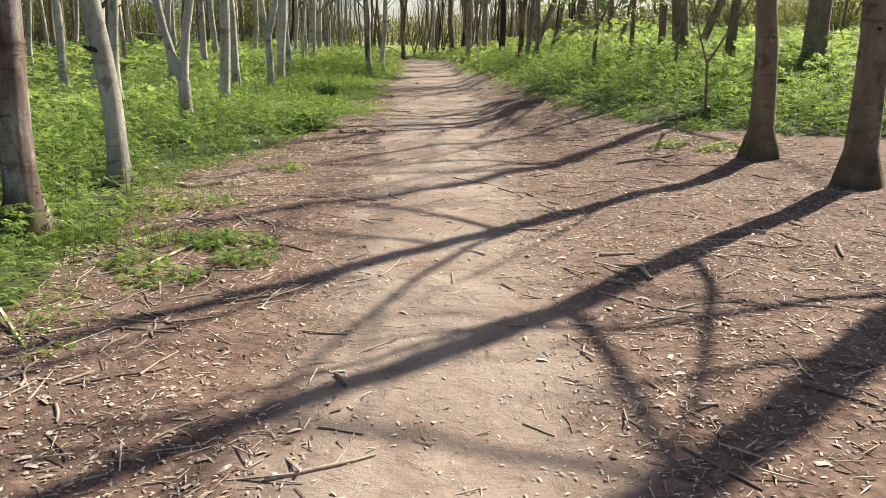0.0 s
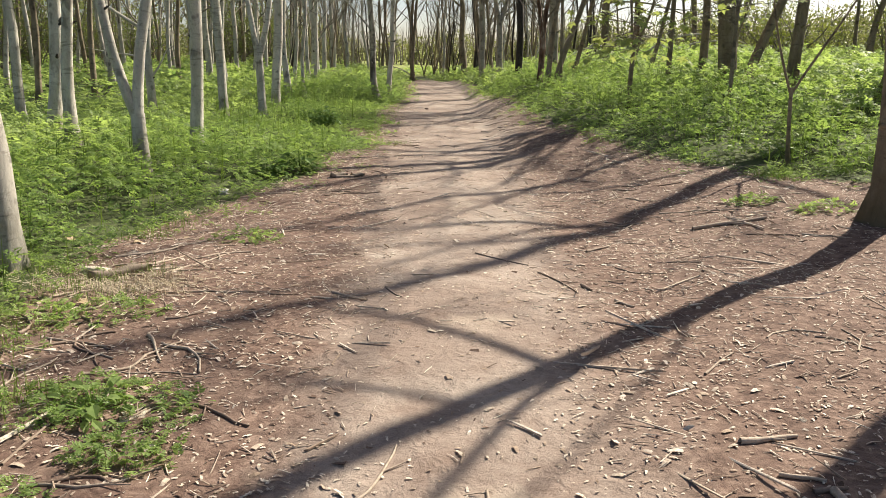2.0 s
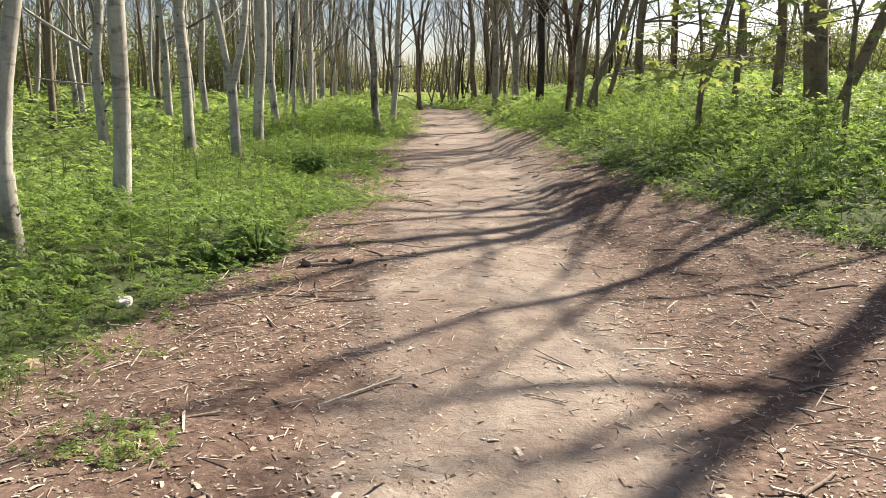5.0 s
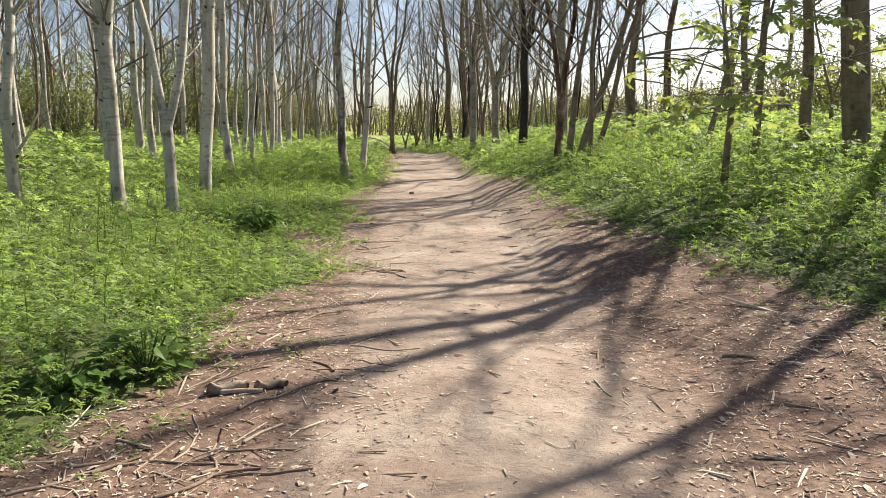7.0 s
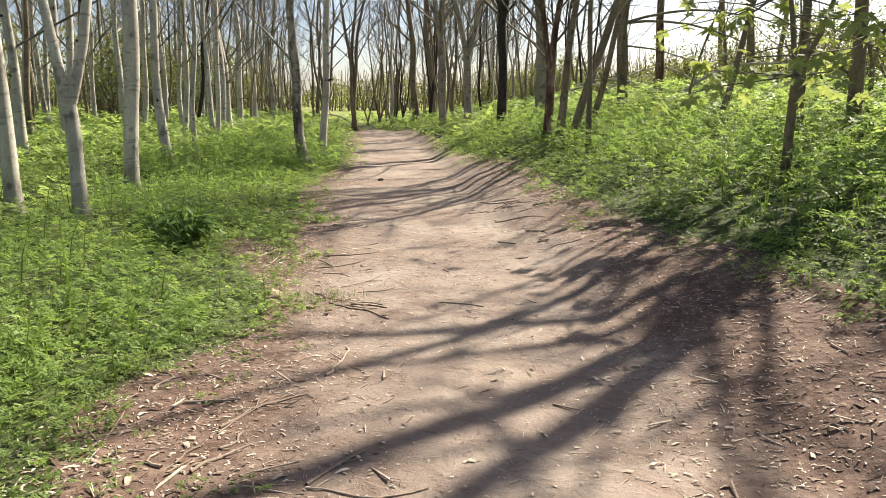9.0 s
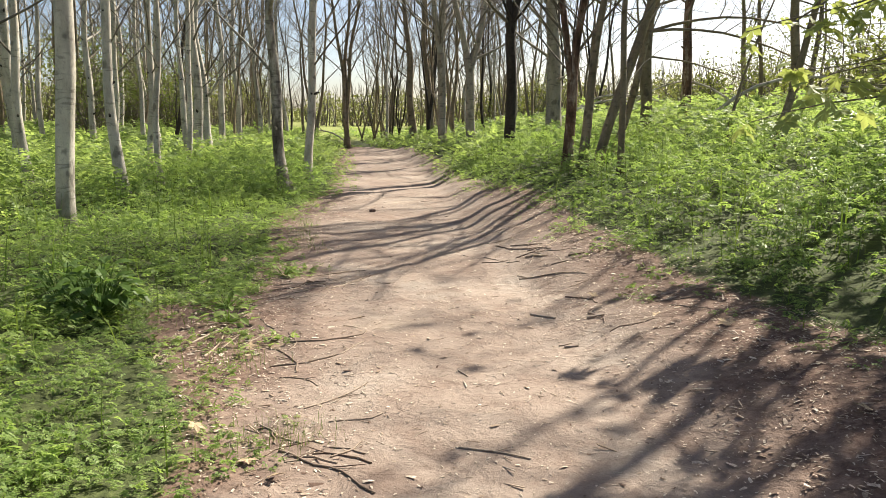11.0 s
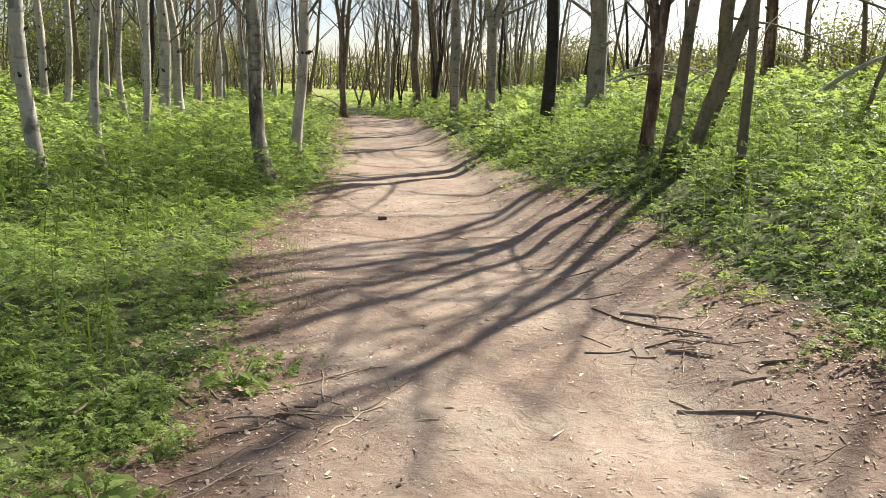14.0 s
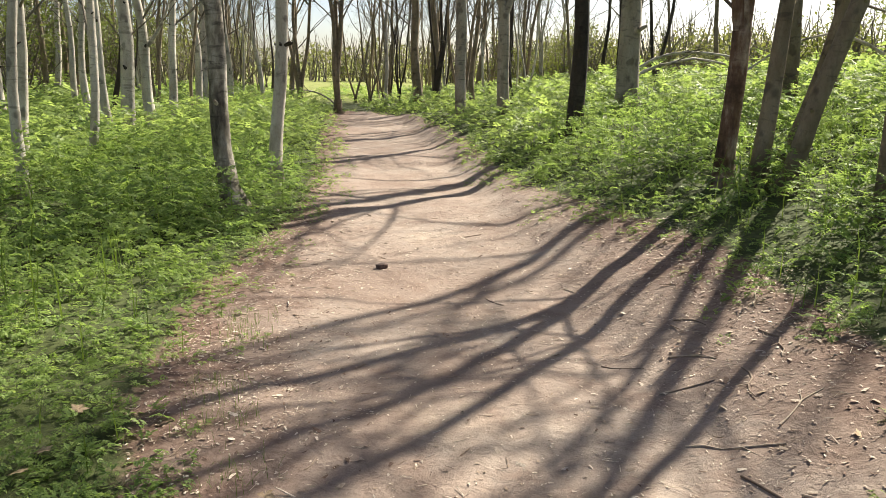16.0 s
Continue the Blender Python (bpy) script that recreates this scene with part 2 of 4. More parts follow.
# ---- the lie of the land ----
LEFT_Y = np.array((-30, 0, 4.2, 8.8, 9.8, 11.3, 12.6, 13.3, 14.1, 15, 16.1, 16.8, 17.6, 18.7, 19.4, 21.5, 22.3, 24.3, 26, 28, 31, 34, 39, 44, 47, 60))
LEFT_X = np.array((-2.6, -2.5, -2.1, -2.6, -2.35, -1.95, -1.55, -1.6, -1.85, -1.32, -1.2, -1.4, -1.75, -2.15, -1.5, -1.6, -1.8, -1.9, -1.7, -1.5, -1.6, -1.8, -2.1, -2.3, -2.4, -6))
RIGHT_Y = np.array((-30, 8, 10, 10.5, 11.2, 12.5, 13.9, 15, 16.5, 18, 20, 21.3, 22.5, 24.3, 25.8, 28, 30.5, 34.5, 39, 43, 47, 60))
RIGHT_X = np.array((8, 8, 5, 3.9, 3.3, 2.5, 2.1, 1.9, 1.7, 1.45, 1.32, 1.18, 1.3, 1.3, 1.0, 0.65, 0.5, 0.45, 0.15, -0.2, -1.4, -5))


def left_edge(y):
    return np.interp(y, LEFT_Y, LEFT_X)


def right_edge(y):
    return np.interp(y, RIGHT_Y, RIGHT_X)


def ease(a, b, v):
    u = np.clip((v - a) / (b - a), 0, 1)
    return u * u * (3 - 2 * u)


def outlook(x, y):
    """Whether a place lies in the gap through which the field is seen."""
    return abs(x - np.interp(y, (40, 62, 100), (-2.2, -4.6, -8.0))) < np.interp(y, (44, 66), (1.0, 2.2))


def wave(x, y, s, k=0.0):
    """Smooth unevenness between about -1 and 1."""
    return (np.sin(x * s * 1.3 + 1.7 * np.sin(y * s * 0.7 + k) + k) + np.sin(y * s * 1.1 + 1.3 * np.sin(x * s * 0.9 + 2 * k) + 1.3 * k)) / 2


def height(x, y):
    """The ground's height."""
    x, y = np.asarray(x, float), np.asarray(y, float)
    u = x - np.interp(y, (9, 12, 14, 17, 25, 31, 45), (1.2, 1.2, 0.9, 0.45, 0.25, 0.05, -0.6))
    steep = np.interp(y, (0, 8, 12, 15, 20, 30, 36, 50, 80), (0.06, 0.075, 0.13, 0.2, 0.24, 0.28, 0.27, 0.15, 0.0))
    u = np.maximum(u, 0)
    bank = steep * (np.minimum(u, 2.0) + 0.62 * np.clip(u - 2.0, 0, 4.0)) * ease(0, 0.5, u)
    side = ease(0.2, 3.0, left_edge(y) - x) * 0.08
    near = ease(60, 20, np.hypot(x, y - 20))
    return bank + side + near * (0.03 * wave(x, y, 1.1) + 0.016 * wave(x, y, 3.1, 2.0) + 0.008 * wave(x, y, 7.3, 1.0)) - 0.03 * np.exp(-((x - (left_edge(y) + right_edge(y)) / 2) / 0.7) ** 2)


def ground():
    def line(lo, hi, fine_lo, fine_hi, step):
        mid = np.arange(fine_lo, fine_hi + step / 2, step)
        out = np.geomspace(step, hi - fine_hi, 26)
        inn = np.geomspace(step, fine_lo - lo, 26)
        return np.concatenate([fine_lo - inn[::-1], mid, fine_hi + out])

    xs, ys = line(-900, 900, -5, 7, 0.12), line(-500, 1500, -2, 48, 0.14)
    x, y = np.meshgrid(xs, ys)
    z = height(x, y)
    nx, ny = len(xs), len(ys)
    i = (np.arange(ny - 1)[:, None] * nx + np.arange(nx - 1)[None]).ravel()
    me = mesh_of("ground", np.stack([x, y, z], -1).reshape(-1, 3), np.stack([i, i + 1, i + nx + 1, i + nx], -1), EARTH, True)
    centre = np.interp(y, (0, 12, 20, 28, 36, 44, 50), (0.05, -0.05, -0.15, -0.35, -0.6, -1.0, -1.6))
    half = np.interp(y, (0, 8, 14, 22, 30, 44, 47), (0.55, 0.6, 0.8, 1.1, 1.0, 0.9, 0.2))
    worn = 1 - ease(0.2, 2.1, np.abs(x - centre) / half)
    d = np.maximum(left_edge(y) - x, x - right_edge(y))
    green = ease(-0.1, 0.6, d)
    green = np.maximum(green, 0.55 * np.exp(-((x + 2.6) / 0.8) ** 2 - ((y - 5.0) / 2.6) ** 2))
    green = np.maximum(green, 0.7 * np.exp(-((x - 5.0) / 1.0) ** 2 - ((y - 10.8) / 0.5) ** 2))
    green = np.maximum(green, 0.5 * np.exp(-((x - 3.3) / 0.7) ** 2 - ((y - 11.6) / 0.35) ** 2))
    green = np.maximum(green, ease(45.5, 48, y))
    field = ease(50, 56, y)
    pale = np.zeros_like(x)
    for cx, cy, rx, ry in ((0.1, 6.9, 0.5, 0.3), (-2.2, 7.45, 0.7, 0.3), (-0.5, 21.9, 0.6, 0.5), (-0.6, 18.2, 0.5, 0.5), (0.0, 14.6, 0.4, 0.4), (0.05, 4.9, 0.3, 0.5), (0.0, 10.5, 0.35, 0.8), (-0.4, 26.0, 0.5, 0.5)):
        pale = np.maximum(pale, 0.6 * np.exp(-((x - cx) / rx) ** 2 - ((y - cy) / ry) ** 2))
    for name, value in (("worn", worn), ("green", green), ("field", field), ("pale", pale)):
        me.attributes.new(name, "FLOAT", "POINT").data.foreach_set("value", value.ravel())
    return tagged(new("ground", me), "reddish bare earth path between green woodland verges", "ground", kind="structure")


ground()

# ---- trees ----


def wander(rng, start, way, length, steps, bend, rise=0.0):
    """Points of a branch that wanders as it grows."""
    p, d = np.array(start, float), np.array(way, float)
    d /= np.linalg.norm(d)
    out = [p.copy()]
    for _ in range(steps):
        d = d + rng.normal(0, bend, 3) + (0, 0, rise)
        d /= np.linalg.norm(d)
        p = p + d * length / steps
        out.append(p.copy())
    return np.array(out)


def split(rng, tubes, base, r, length, depth, sides, tips):
    """Side shoots along a branch, down to twigs."""
    if depth == 0:
        return
    count = int(rng.integers(3, 6)) if depth > 1 else int(rng.integers(3, 7))
    for k in range(count):
        u = rng.uniform(0.25, 0.97)
        i = min(int(u * (len(base) - 1)), len(base) - 2)
        at = base[i] + (base[i + 1] - base[i]) * (u * (len(base) - 1) - i)
        along = base[i + 1] - base[i]
        along /= np.linalg.norm(along)
        side = rng.normal(0, 1, 3)
        side -= along * side.dot(along)
        side /= np.linalg.norm(side)
        way = along * rng.uniform(0.5, 1.0) + side * rng.uniform(0.5, 0.9) + (0, 0, 0.15)
        ln = length * rng.uniform(0.4, 0.7) * (1.1 - 0.5 * u)
        rr = max(r * (1 - 0.7 * u) * rng.uniform(0.4, 0.6), 0.003)
        pts = wander(rng, at, way, ln, 4 if depth > 1 else 3, 0.16, 0.04)
        tubes.add(pts, np.linspace(rr, rr * 0.3, len(pts)), sides)
        tips.append(pts[-1])
        tips.append(pts[-2])
        split(rng, tubes, pts, rr, ln, depth - 1, 3, tips)


def rhomb_leaves(rng, tips, count, size, spread):
    """Small pointed leaves round the twigs' ends."""
    tips = np.array(tips)
    at = tips[rng.integers(0, len(tips), count)] + rng.normal(0, spread, (count, 3))
    t = np.array(((0, 0, 0), (-0.32, 0.45, 0.06), (0, 1, -0.08), (0.32, 0.45, 0.06)), float)
    turns = turns_of(rng.uniform(0, 6.28, count), rng.uniform(-0.9, 0.9, count), rng.uniform(-0.8, 0.8, count))
    return scatter(t, np.array(((0, 1, 2, 3),)), at, turns, rng.uniform(0.6, 1.3, count) * size)


def tree(x, y, r, lean=0.0, material=PALE, tall=11.0, seed=1, bend=0.0, fork=(), forkz=0.0, first=0.13, limbs=14, depth=2, away=0.0, foliage=None, leaves=0, leafsize=0.07, label="", flare=0.45, sides=12, broken=0.0, reach=1.0, spread=0.9, arms=()):
    """A tree with its foot at (x, y): r is the trunk's radius at breast height, lean its sideways slope, bend an S-curve, fork the slopes of its stems above forkz."""
    rng = np.random.default_rng(seed)
    if material is PALE:
        r, bend = r * 0.88, bend + 0.015
    ob = new("tree")
    ob.location = (x, y, float(height(x, y)) - 0.06)
    n = 22
    h = np.linspace(0, 1, n) ** 1.15
    top = broken or tall

    def stem(z0, z1, slope, away_, r0, r1, p0, wob, flared):
        z = z0 + (z1 - z0) * h
        ph = rng.uniform(0, 6.28, 4)
        u = (z - z0)
        px = p0[0] + slope * u + wob * (np.sin(u * 0.9 + ph[0]) - np.sin(ph[0])) + 0.4 * wob * (np.sin(u * 2.3 + ph[1]) - np.sin(ph[1]))
        py = p0[1] + away_ * u + wob * (np.sin(u * 0.8 + ph[2]) - np.sin(ph[2]))
        rad = r0 + (r1 - r0) * h ** 0.85
        if flared:
            rad = rad * (1 + flare * np.exp(-z / 0.16))
        w = np.arange(sides) * 2 * np.pi / sides
        uneven = 1 + 0.05 * np.sin(2 * w[None] + z[:, None] * 1.7 + ph[3]) + 0.035 * np.sin(3 * w[None] - z[:, None] * 3.1)
        if flared:
            uneven = uneven + 0.22 * np.exp(-z / 0.13)[:, None] * np.sin(5 * w[None] + ph[0])
        return np.stack([px, py, z], -1), rad[:, None] * uneven

    wob = 0.03 + bend
    stems = []
    trunk = Tubes()
    if fork:
        pts, rad = stem(0, forkz, lean, away, r * 1.08, r * 0.98, (0, 0), bend * 0.4 + 0.01, True)
        trunk.add(pts, rad, sides)
        part("trunk", trunk.mesh("trunk", material), ob)
        for k, s in enumerate(fork):
            t2 = Tubes()
            p2, r2 = stem(forkz - 0.08, top, s, away + (0.03 if k else -0.03), r * (0.8 if k else 0.74), r * 0.12, pts[-1][:2], wob, False)
            t2.add(p2, r2, sides)
            part("stem", t2.mesh("stem", material), ob)
            stems.append((p2, r2[:, 0]))
    else:
        pts, rad = stem(0, top, lean, away, r * 1.06, r * (0.75 if broken else 0.14), (0, 0), wob, True)
        trunk.add(pts, rad, sides)
        part("trunk", trunk.mesh("trunk", material), ob)
        stems.append((pts, rad[:, 0]))
    tips = []
    twigs = Tubes()
    for pts, rad in stems:
        for k in range(limbs if not broken else 2):
            u = first + (0.98 - first) * (k + rng.uniform(0.1, 0.9)) / limbs
            zz = pts[:, 2]
            i = min(max(int(np.searchsorted(zz, u * top)), 1), n - 2)
            a = rng.uniform(0, 6.28)
            way = np.array((math.cos(a) * spread, math.sin(a) * spread, rng.uniform(0.45, 1.2)))
            ln = (1.3 + 2.4 * (1 - u)) * rng.uniform(0.7, 1.25) * tall / 11 * reach
            rr = max(min(rad[i] * rng.uniform(0.28, 0.6), 0.07), 0.01) * (0.55 + 0.45 * ease(0.12, 0.4, u))
            q = wander(rng, pts[i], way, ln, 6, 0.10, 0.05)
            limb = Tubes()
            limb.add(q, np.linspace(rr, rr * 0.3, len(q)), 6)
            part("limb", limb.mesh("limb", material if rr > 0.03 else TWIG), ob)
            split(rng, twigs, q, rr, ln, depth, 4, tips)
    for k in range(6 if depth > 1 and sides > 8 else 0):
        pts, rad = stems[k % len(stems)]
        z = rng.uniform(0.9, 3.6)
        i = int(np.argmin(np.abs(pts[:, 2] - z)))
        a = rng.uniform(0, 6.28)
        way = np.array((math.cos(a), math.sin(a), 0.45))
        q = np.array([pts[i] + way * rad[i] * u for u in (0.5, 1.05, rng.uniform(1.2, 1.9))])
        t3 = Tubes()
        t3.add(q, rad[i] * np.array((0.36, 0.24, 0.14)), 6)
        part("stub", t3.mesh("stub", DARK if material is PALE else material), ob)
    for z, dx, dy, dz, ra, droop in arms:
        pts, rad = stems[0]
        i = int(np.argmin(np.abs(pts[:, 2] - z)))
        q = wander(rng, pts[i], (dx, dy, dz), math.sqrt(dx * dx + dy * dy + dz * dz), 9, 0.05, droop)
        limb = Tubes()
        limb.add(q, np.linspace(ra, ra * 0.3, len(q)), 7)
        part("limb", limb.mesh("limb", material), ob)
        split(rng, twigs, q, ra, 1.6, 2, 4, tips)
    if twigs.v:
        crown = part("crown", twigs.mesh("crown", TWIG), ob, "fine bare spring twigs")
        if foliage and leaves:
            v, f = rhomb_leaves(rng, tips, leaves, leafsize, 0.08)
            part("leaves", mesh_of("leaves", v, f, foliage), crown, "sparse fresh green leaves")
    return tagged(ob, label, "tree", "woodland trees")


PALE_L = "slender pale grey smooth-barked tree with dark cross marks among undergrowth"
GREY_L = "grey-brown barked tree standing in green undergrowth"
DARK_L = "nearly black barked tree on the green bank"

# Trees beside the start of the walk
tree(-3.12, 5.92, 0.125, 0.014, STAINED, 12, 11, 0.03, label="pale grey tree with a brown stained trunk beside the path", first=0.42)
tree(-3.16, 7.80, 0.112, -0.019, PALE, 12, 12, 0.02, label="pale grey tree with a dark ring-shaped branch scar", first=0.42)
tree(-6.6, 15.6, 0.125, 0.02, PALE, 12, 13, 0.03, label=PALE_L)
tree(-3.7, 11.8, 0.095, -0.02, PALE, 12, 14, 0.03, (-0.26, 0.16), 0.75, label="pale grey tree forking low into two spreading stems", first=0.4)
tree(-3.75, 13.95, 0.105, 0.022, PALE, 12, 15, 0.03, label=PALE_L)
tree(-5.72, 14.44, 0.10, 0.04, PALE, 12, 16, 0.02, label=PALE_L)
tree(-6.7, 20.35, 0.10, -0.04, PALE, 12, 17, 0.08, label="pale curved tree with a side limb reaching out", arms=((1.9, -2.2, -0.2, 1.5, 0.04, 0.02), (0.9, 0.5, 0.2, 0.6, 0.03, 0.1), (1.4, -1.4, 0.3, 0.2, 0.022, 0.02), (2.6, 0.9, 0.3, 1.4, 0.035, 0.05)))
tree(-5.08, 20.2, 0.108, -0.01, PALE, 12, 18, 0.04, (-0.1, 0.2), 2.5, label="grey tree with a dark mossy foot among undergrowth")
tree(-4.15, 19.75, 0.095, 0.0, PALE, 12, 19, 0.04, (-0.16, 0.22), 1.35, label="pale curved tree forking into two stems", first=0.4)
tree(-7.5, 26.1, 0.115, 0.018, PALE, 12, 20, 0.03, label=PALE_L)
tree(-4.5, 22.7, 0.12, 0.03, PALE, 13, 21, 0.03, (-0.06, 0.14), 3.4, label="pale grey tree forking above head height", arms=((2.6, 1.0, 0.2, 1.6, 0.03, 0.05),))
tree(-4.75, 25.6, 0.10, 0.018, PALE, 12, 22, 0.03, label=PALE_L)
tree(-5.15, 28.6, 0.076, -0.006, PALE, 11, 23, 0.03, label=PALE_L)
tree(-5.3, 32.4, 0.08, -0.01, PALE, 11, 24, 0.03, label=PALE_L)
tree(-8.47, 30.4, 0.13, 0.06, PALE, 12, 25, 0.05, label=PALE_L)
tree(-7.07, 27.74, 0.10, 0.003, PALE, 12, 26, 0.03, label=PALE_L)
tree(-4.62, 27.3, 0.064, -0.004, PALE, 11, 27, 0.03, label=PALE_L)
tree(-4.75, 29.7, 0.07, -0.01, PALE, 11, 28, 0.03, label=PALE_L)
tree(-5.4, 33.6, 0.14, 0.004, PALE, 13, 29, 0.02, label=PALE_L)
tree(-5.55, 35.7, 0.12, 0.02, PALE, 12, 30, 0.09, label="pale curved tree with a side limb reaching out", arms=((1.6, 0.9, 0.0, 0.8, 0.05, 0.12),))
tree(-5.8, 38.3, 0.11, 0.0, PALE, 12, 31, 0.03, label=PALE_L)
tree(-5.65, 40.6, 0.105, 0.008, PALE, 12, 32, 0.03, label=PALE_L)
tree(-6.3, 44.6, 0.12, 0.01, PALE, 12, 33, 0.03, label=PALE_L)
tree(-5.6, 44.5, 0.11, -0.04, PALE, 12, 34, 0.03, label=PALE_L)
tree(-9.2, 37.3, 0.12, 0.0, PALE, 12, 35, 0.03, label=PALE_L)
tree(-8.6, 40.0, 0.09, 0.006, PALE, 12, 36, 0.03, label=PALE_L)
tree(-8.1, 35.6, 0.10, 0.0, PALE, 12, 37, 0.03, label=PALE_L)
tree(-7.4, 37.5, 0.095, 0.007, PALE, 12, 38, 0.03, label=PALE_L)
tree(-2.4, 27.15, 0.1, -0.05, MOTTLED, 11, 39, 0.07, flare=0.75, label="dark grey tree with a swollen knotted foot by the path", limbs=11, first=0.2, arms=((1.95, -1.6, 0.2, 1.5, 0.03, 0.03),))
tree(-2.22, 28.95, 0.10, 0.008, PALE, 12, 40, 0.02, label="pale grey straight tree close beside the path")
# Where the path ends
tree(-2.3, 45.4, 0.12, -0.04, GREY, 11, 41, 0.05, (-0.1, 0.03, 0.1), 0.5, first=0.2, label="dark multi-stemmed tree at the end of the path")
tree(-0.6, 53.0, 0.09, -0.05, GREY, 10, 42, 0.05, (-0.06, 0.08), 0.3, first=0.2, label="thin dark double-stemmed tree at the wood's edge")
tree(0.4, 46.9, 0.17, -0.09, GREY, 11, 43, 0.05, label=GREY_L)
tree(1.3, 51.0, 0.2, -0.04, GREY, 11, 44, 0.05, label=GREY_L)
tree(-3.6, 47.0, 0.09, -0.05, GREY, 10, 45, 0.05, (-0.16, -0.04, 0.06), 0.3, first=0.2, label="thin multi-stemmed tree at the wood's edge")
tree(-4.4, 50.5, 0.1, 0.05, GREY, 10, 46, 0.05, label=GREY_L)
# The bank
tree(1.07, 38.7, 0.13, -0.03, ASH, 12, 51, 0.04, (-0.16, 0.1), 3.0, limbs=24, first=0.14, label=GREY_L)
tree(1.7, 35.6, 0.125, -0.05, ASH, 12, 52, 0.05, (-0.2, 0.28), 2.2, limbs=24, first=0.14, label=GREY_L)
tree(2.05, 30.7, 0.115, -0.02, DARK, 12, 53, 0.05, (-0.10, 0.05), 2.6, limbs=24, first=0.14, label=DARK_L)
tree(3.45, 32.7, 0.19, -0.01, ASH, 13, 54, 0.02, limbs=24, first=0.14, label="thick pale trunk standing on the bank")
tree(2.27, 25.7, 0.085, -0.02, RUST, 9, 55, 0.09, (-0.14, 0.06), 1.45, limbs=24, first=0.14, label="damaged tree with stripped red-brown bark")
tree(2.42, 25.35, 0.072, 0.075, GREY, 11, 56, 0.03, limbs=24, first=0.14, label="grey-brown tree of a clump on the bank")
tree(2.6, 25.15, 0.08, 0.28, GREY, 11, 57, 0.02, limbs=24, first=0.14, label="strongly leaning grey-brown tree on the bank")
tree(3.2, 26.4, 0.065, 0.28, GREY, 10, 58, 0.03, limbs=24, first=0.14, label="strongly leaning thinner tree on the bank")
tree(2.62, 23.8, 0.05, -0.02, GREY, 8, 59, 0.03, label="thin straight dark sapling on the bank")
tree(3.57, 9.17, 0.125, -0.042, GREY, 12, 61, 0.03, flare=0.7, label="stout grey-brown tree with a dark mossy foot", limbs=17)
tree(3.87, 7.5, 0.145, -0.039, GREY, 13, 62, 0.03, flare=0.7, label="thick grey-brown tree with spreading roots", limbs=18)
tree(5.4, 19.15, 0.17, -0.1, GREY, 13, 63, 0.03, (-0.22, 0.12), 3.0, label="thick grey tree forking above the bank", arms=((3.3, -1.9, 2.4, 3.4, 0.055, 0.0), (3.3, 1.8, -0.4, 3.4, 0.055, 0.0), (3.4, 0.6, 0.9, 3.4, 0.05, 0.0), (3.5, 1.3, -1.3, 3.0, 0.05, 0.0), (3.4, -1.0, 1.7, 3.4, 0.05, 0.0)))
tree(5.72, 19.2, 0.1, 0.3, GREY, 9, 64, 0.03, label="leaning grey tree beside a thicker trunk")
tree(5.6, 16.5, 0.105, -0.04, GREY, 11, 65, 0.04, label=GREY_L)
tree(5.3, 20.6, 0.088, -0.08, GREY, 12, 66, 0.02, label="straight slim grey tree on the bank")
tree(4.77, 29.6, 0.125, 0.04, GREY, 11, 67, 0.05, label="grey tree with long arching limbs sweeping down to the bank", arms=((2.0, 4.0, -1.8, 0.6, 0.032, -0.1), (2.3, 4.4, -0.5, 1.5, 0.034, -0.09), (1.6, 3.0, -1.0, -0.3, 0.022, -0.03), (2.6, 3.4, -2.4, 1.6, 0.03, -0.1)), foliage=BUDS, leaves=500)
tree(5.9, 30.5, 0.11, 0.03, RUST, 11, 68, 0.05, label="reddish-grey leaning tree on the bank")
tree(8.6, 5.6, 0.2, 0.0, GREY, 13, 69, 0.03, label=GREY_L)
tree(5.4, 7.0, 0.19, -0.06, GREY, 13, 70, 0.03, label=GREY_L)
tree(6.7, 15.2, 0.2, 0.02, GREY, 13, 71, 0.03, label=GREY_L)
tree(4.86, 24.0, 0.06, 0.18, GREY, 7, 72, 0.04, limbs=8, first=0.25, label="thin leaning sapling on the green bank", foliage=SYCAMORE, leaves=260, leafsize=0.1)
tree(4.76, 25.5, 0.03, 0.3, GREY, 3.5, 73, 0.03, limbs=4, label="thin dead leaning stem on the bank")
tree(3.72, 11.7, 0.02, -0.08, GREY, 4.5, 74, 0.05, (-0.22, 0.45), 0.95, limbs=4, first=0.4, depth=1, label="slender bare forked sapling at the bank's edge")

# Thin stems that crowd the end of the path
rng = np.random.default_rng(31)
for k in range(64):
    py = rng.uniform(39, 62)
    px = rng.uniform(-9, 7)
    if left_edge(py) - 0.6 < px < right_edge(py) + 0.8 and py < 50:
        px = right_edge(py) + rng.uniform(0.8, 5.5)
    if outlook(px, py):
        px += 4.4
    tree(px, py, rng.uniform(0.04, 0.085), rng.normal(0, 0.05), (GREY, GREY, DARK, PALE)[k % 4], rng.uniform(8, 11), 300 + k, 0.06, (rng.uniform(-0.16, -0.05), rng.uniform(0.04, 0.16)) if k % 3 == 0 else (), 0.25, first=0.14, limbs=11, depth=2, sides=7, spread=0.8, label="thin dark bare tree crowding the wood's edge")

# Budding trees of the open ground beyond the bank
for k in range(12):
    tree(6.5 + rng.uniform(0, 9), 24 + 2.1 * k + rng.uniform(-1, 1), rng.uniform(0.05, 0.11), rng.normal(0, 0.08), GREY, rng.uniform(6, 9.5), 400 + k, 0.06, first=0.16, limbs=11, depth=1, sides=7, spread=1.1, foliage=BUDS, leaves=420, leafsize=0.08, label="slim budding tree with a spreading yellowish crown")

